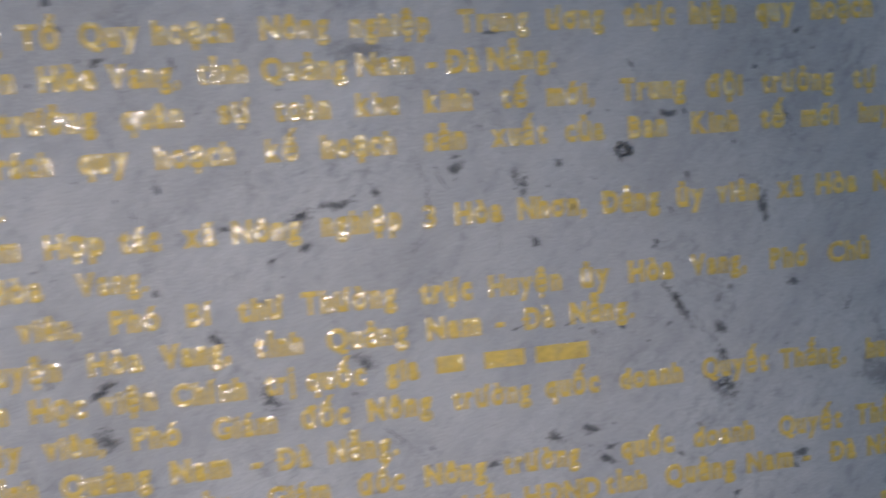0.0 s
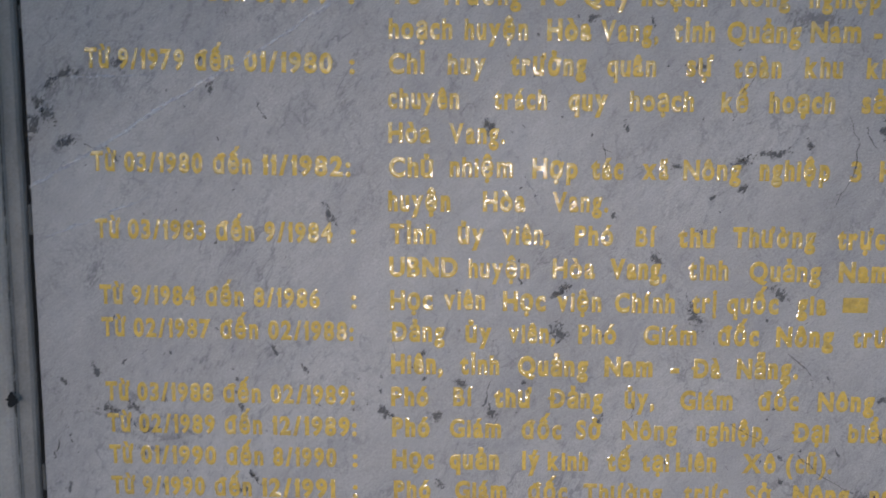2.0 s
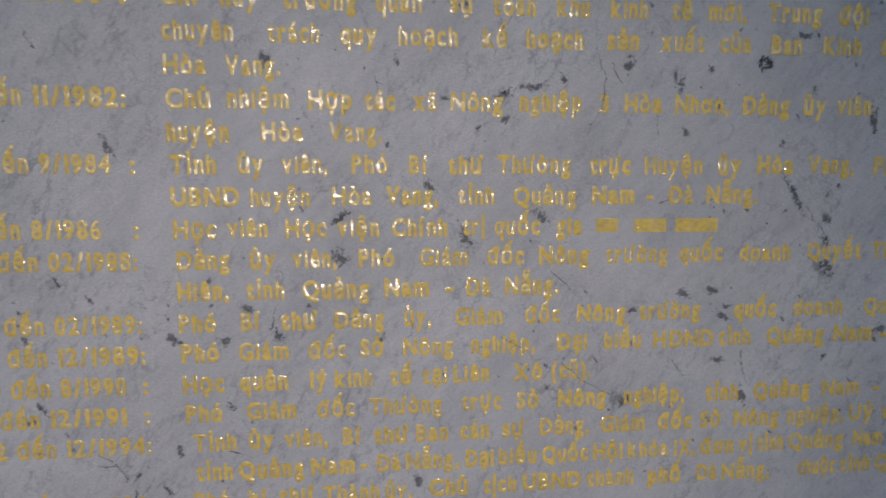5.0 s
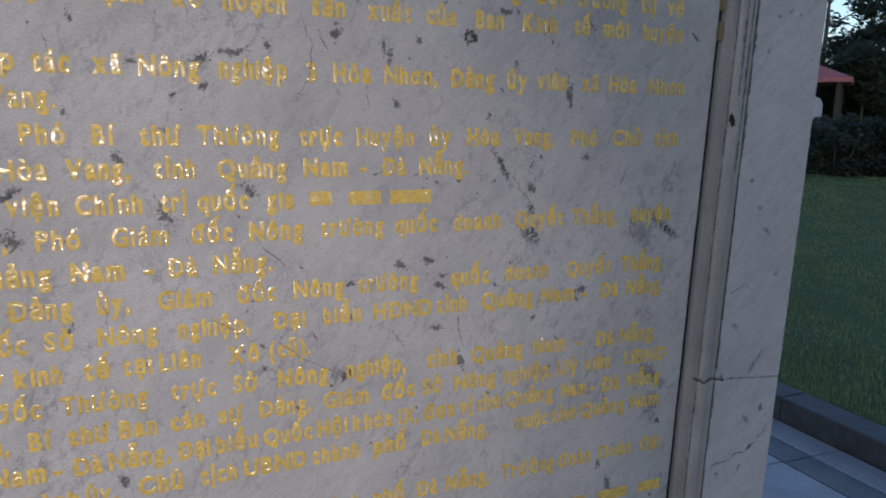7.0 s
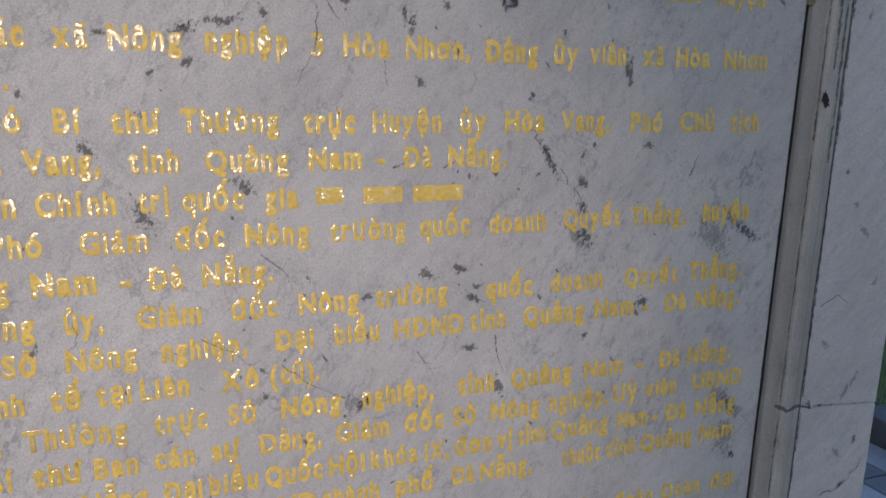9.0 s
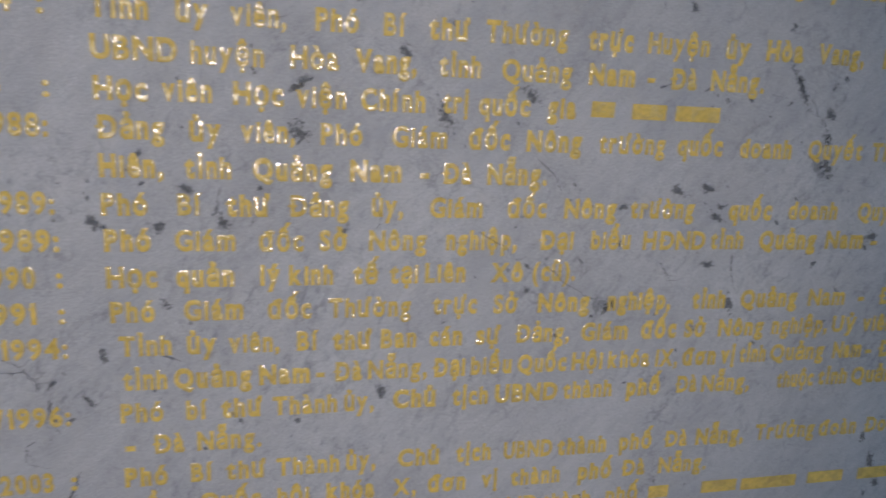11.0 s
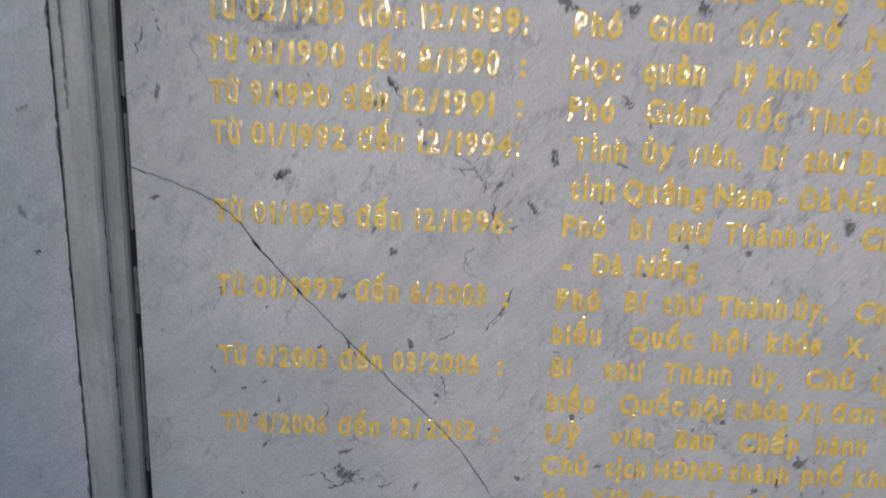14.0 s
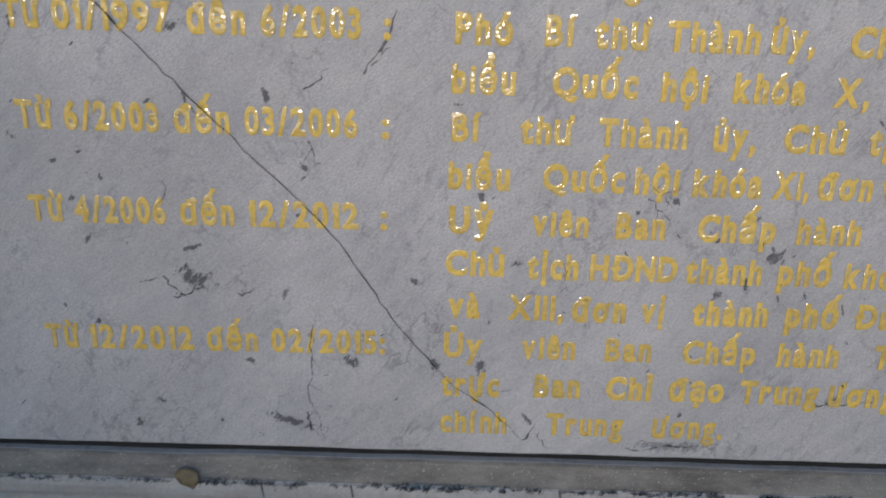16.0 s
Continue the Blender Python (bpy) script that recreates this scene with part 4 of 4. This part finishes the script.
# ---- hedge, trees and the things beyond the lawn ----
def leaves(name, clumps, count, size, mat, parent, seed):
    """Small bent leaves strewn through ball-shaped clumps; no smooth outline."""
    r = random.Random(seed)
    verts, faces = [], []
    for c, rad in clumps:
        for _ in range(count):
            d = Vector((r.gauss(0, 1), r.gauss(0, 1), r.gauss(0, 1))).normalized()
            p = Vector(c) + d * (r.random() ** 0.4) * Vector(rad).length / 1.732
            p = Vector((c[0] + (p.x - c[0]) * rad[0] / (Vector(rad).length / 1.732), c[1] + (p.y - c[1]) * rad[1] / (Vector(rad).length / 1.732), c[2] + (p.z - c[2]) * rad[2] / (Vector(rad).length / 1.732)))
            u = Vector((r.gauss(0, 1), r.gauss(0, 1), r.gauss(0, 0.6))).normalized()
            v = u.orthogonal().normalized()
            s = size * r.uniform(0.6, 1.5)
            n = len(verts)
            verts += [p - u * s, p + v * s * 0.45, p + u * s, p - v * s * 0.45 + Vector((0, 0, s * 0.2))]
            faces.append((n, n + 1, n + 2, n + 3))
    me = bpy.data.meshes.new(name)
    me.from_pydata(verts, [], faces)
    me.materials.append(mat)
    ob = new(name, me)
    ob.parent = parent
    return ob


r = random.Random(31)
H0, H1 = Vector((9.6, 13.1)), Vector((22.0, 7.6))
for k in range(9):
    p = H0.lerp(H1, (k + 0.5) / 9)
    shrub = thing("hedge_shrub", "dense dark green clipped hedge shrub at the lawn's edge", "hedge", (p.x, p.y, 0), "hedge along the lawn")
    bm = bmesh.new()
    for i in range(5):
        a = i * 1.25
        tube(bm, [(0.05 * math.cos(a), 0.05 * math.sin(a), -0.05), (0.3 * math.cos(a), 0.3 * math.sin(a), 0.5), (0.5 * math.cos(a), 0.5 * math.sin(a), 1.05)], [0.03, 0.022, 0.01], 5)
    part("stems", bm, DARK_WOOD, shrub)
    clumps = []
    way = (H1 - H0).normalized()
    for i in range(28):
        u = r.uniform(-0.85, 0.85)
        v = r.uniform(-0.35, 0.35)
        clumps.append(((way.x * u - way.y * v, way.y * u + way.x * v, r.uniform(0.22, 1.22)), (0.33, 0.33, r.uniform(0.2, 0.3))))
    leaves("foliage", clumps, 400, 0.048, LEAF, shrub, 40 + k)


def tree(x, y, height, spread, seed, pale=False):
    t = thing("tree", "tall dark evergreen tree against the dusk sky" if not pale else "slender tree with a pale trunk behind the hedge", "tree", (x, y, 0), "trees behind the hedge")
    r = random.Random(seed)
    bm = bmesh.new()
    lean = r.uniform(-0.4, 0.4)
    trunk = [(lean * f * f, 0.3 * lean * f, height * 0.8 * f) for f in (0, 0.25, 0.5, 0.75, 1)]
    rad = 0.014 * height
    tube(bm, [(0, 0, -0.1)] + trunk[1:], [rad * 1.3, rad, rad * 0.8, rad * 0.55, rad * 0.25], 8)
    clumps = []
    for i in range(15):
        f = r.uniform(0.22 if not pale else 0.5, 0.98)
        a = r.uniform(0, 6.28)
        base = Vector((lean * f * f, 0.3 * lean * f, height * 0.8 * f))
        reach = spread * r.uniform(0.5, 1.0) * (1.15 - 0.6 * f)
        tip = base + Vector((math.cos(a) * reach, math.sin(a) * reach, height * r.uniform(0.02, 0.16)))
        tube(bm, [base, base.lerp(tip, 0.5) + Vector((0, 0, 0.1)), tip], [rad * 0.35, rad * 0.22, rad * 0.07], 5)
        for k in range(3):
            c = base.lerp(tip, r.uniform(0.55, 1.1)) + Vector((r.uniform(-0.5, 0.5), r.uniform(-0.5, 0.5), r.uniform(-0.3, 0.4)))
            s = r.uniform(0.35, 0.9) * spread * 0.36
            clumps.append((tuple(c), (s, s, s * 0.7)))
    part("trunk", bm, BARK, t)
    leaves("crown", clumps, 130, 0.10, CROWN, t, seed + 500)


for x, y, h, s, seed in ((20.0, 20.2, 7.6, 2.8, 1), (23.5, 17.6, 7.0, 2.4, 2), (27.5, 14.0, 6.5, 2.8, 3), (15.0, 21.5, 8.0, 3.2, 4), (28.0, 22.0, 5.6, 3.2, 5), (24.0, 25.5, 6.0, 3.4, 6),
                      (32.0, 18.5, 6.5, 3.2, 7), (21.4, 15.9, 3.6, 2.0, 8), (24.6, 13.4, 4.0, 2.0, 9), (29.5, 12.0, 7.0, 3.0, 11)):
    tree(x, y, h, s, seed)
tree(20.05, 13.05, 7.5, 1.9, 14, True)
tree(27.5, 18.3, 8.5, 3.0, 15)
tree(21.8, 17.9, 7.6, 2.3, 17)
tree(19.3, 18.0, 6.8, 2.3, 18)
tree(25.0, 15.2, 6.0, 2.0, 16)
for k in range(16):
    p = Vector((14.0, 24.5)).lerp(Vector((36.0, 11.0)), k / 15)
    shrub = thing("shrub", "dark overgrown shrub under the trees", "shrub", (p.x, p.y, 0), "shrubs under the trees")
    bm = bmesh.new()
    for i in range(4):
        a = i * 1.6 + k
        tube(bm, [(0, 0, -0.05), (0.4 * math.cos(a), 0.4 * math.sin(a), 1.0), (0.8 * math.cos(a), 0.8 * math.sin(a), 2.1)], [0.06, 0.04, 0.015], 5)
    part("stems", bm, DARK_WOOD, shrub)
    leaves("foliage", [((r.uniform(-1.0, 1.0), r.uniform(-1.0, 1.0), r.uniform(0.6, 2.9)), (0.8, 0.8, 0.6)) for _ in range(16)], 110, 0.12, CROWN, shrub, 700 + k)

pavilion = thing("pavilion", "small open pavilion with a red hipped roof and dark posts", "pavilion", (17.95, 15.75, -0.05))
pavilion.rotation_euler = (0, 0, radians(38))
bm = bmesh.new()
rings = [[(-1.7, -1.7, 2.34), (1.7, -1.7, 2.34), (1.7, 1.7, 2.34), (-1.7, 1.7, 2.34)], [(-1.72, -1.72, 2.46), (1.72, -1.72, 2.46), (1.72, 1.72, 2.46), (-1.72, 1.72, 2.46)],
         [(-0.8, -0.8, 2.86), (0.8, -0.8, 2.86), (0.8, 0.8, 2.86), (-0.8, 0.8, 2.86)], [(-0.05, -0.05, 3.25), (0.05, -0.05, 3.25), (0.05, 0.05, 3.25), (-0.05, 0.05, 3.25)]]
part("roof", solid(bm, rings), RED, pavilion, "red roof")
for sx in (-1, 1):
    for sy in (-1, 1):
        part("post", block(sx * 1.4 - 0.07, sx * 1.4 + 0.07, sy * 1.4 - 0.07, sy * 1.4 + 0.07, 0, 2.36, 0.01), DARK_WOOD, pavilion)
part("floor_slab", block(-1.6, 1.6, -1.6, 1.6, 0, 0.12, 0.02), PALE, pavilion)

stone = thing("headstone", "pale rounded headstone behind the hedge", "headstone", (15.95, 13.05, 0))
bm = bmesh.new()
shape = [(-0.26, 0.0), (0.26, 0.0), (0.26, 1.62)] + [(0.26 * math.cos(a), 1.62 + 0.24 * math.sin(a)) for a in (math.pi * i / 8 for i in range(1, 8))] + [(-0.26, 1.62)]
part("tablet", solid(bm, [[(x, -0.09, z) for x, z in shape], [(x, 0.09, z) for x, z in shape]]), PALE, stone)
part("foot", block(-0.4, 0.4, -0.25, 0.25, 0, 0.2, 0.02), PALE, stone)

tank = thing("water_tank", "blue plastic water tank with a pale lid", "water tank", (17.05, 10.95, 0))
bm = bmesh.new()
tube(bm, [(0, 0, 0), (0, 0, 0.1), (0, 0, 0.6), (0, 0, 0.66), (0, 0, 1.2), (0, 0, 1.26), (0, 0, 1.72), (0, 0, 1.78)], [0.30, 0.33, 0.33, 0.31, 0.33, 0.31, 0.33, 0.27], 24)
part("tank_body", bm, BLUE, tank, smooth=True)
bm = bmesh.new()
tube(bm, [(0, 0, 1.775), (0, 0, 1.86), (0, 0, 1.90)], [0.25, 0.25, 0.18], 20)
part("lid", bm, PALE, tank, "pale lid")
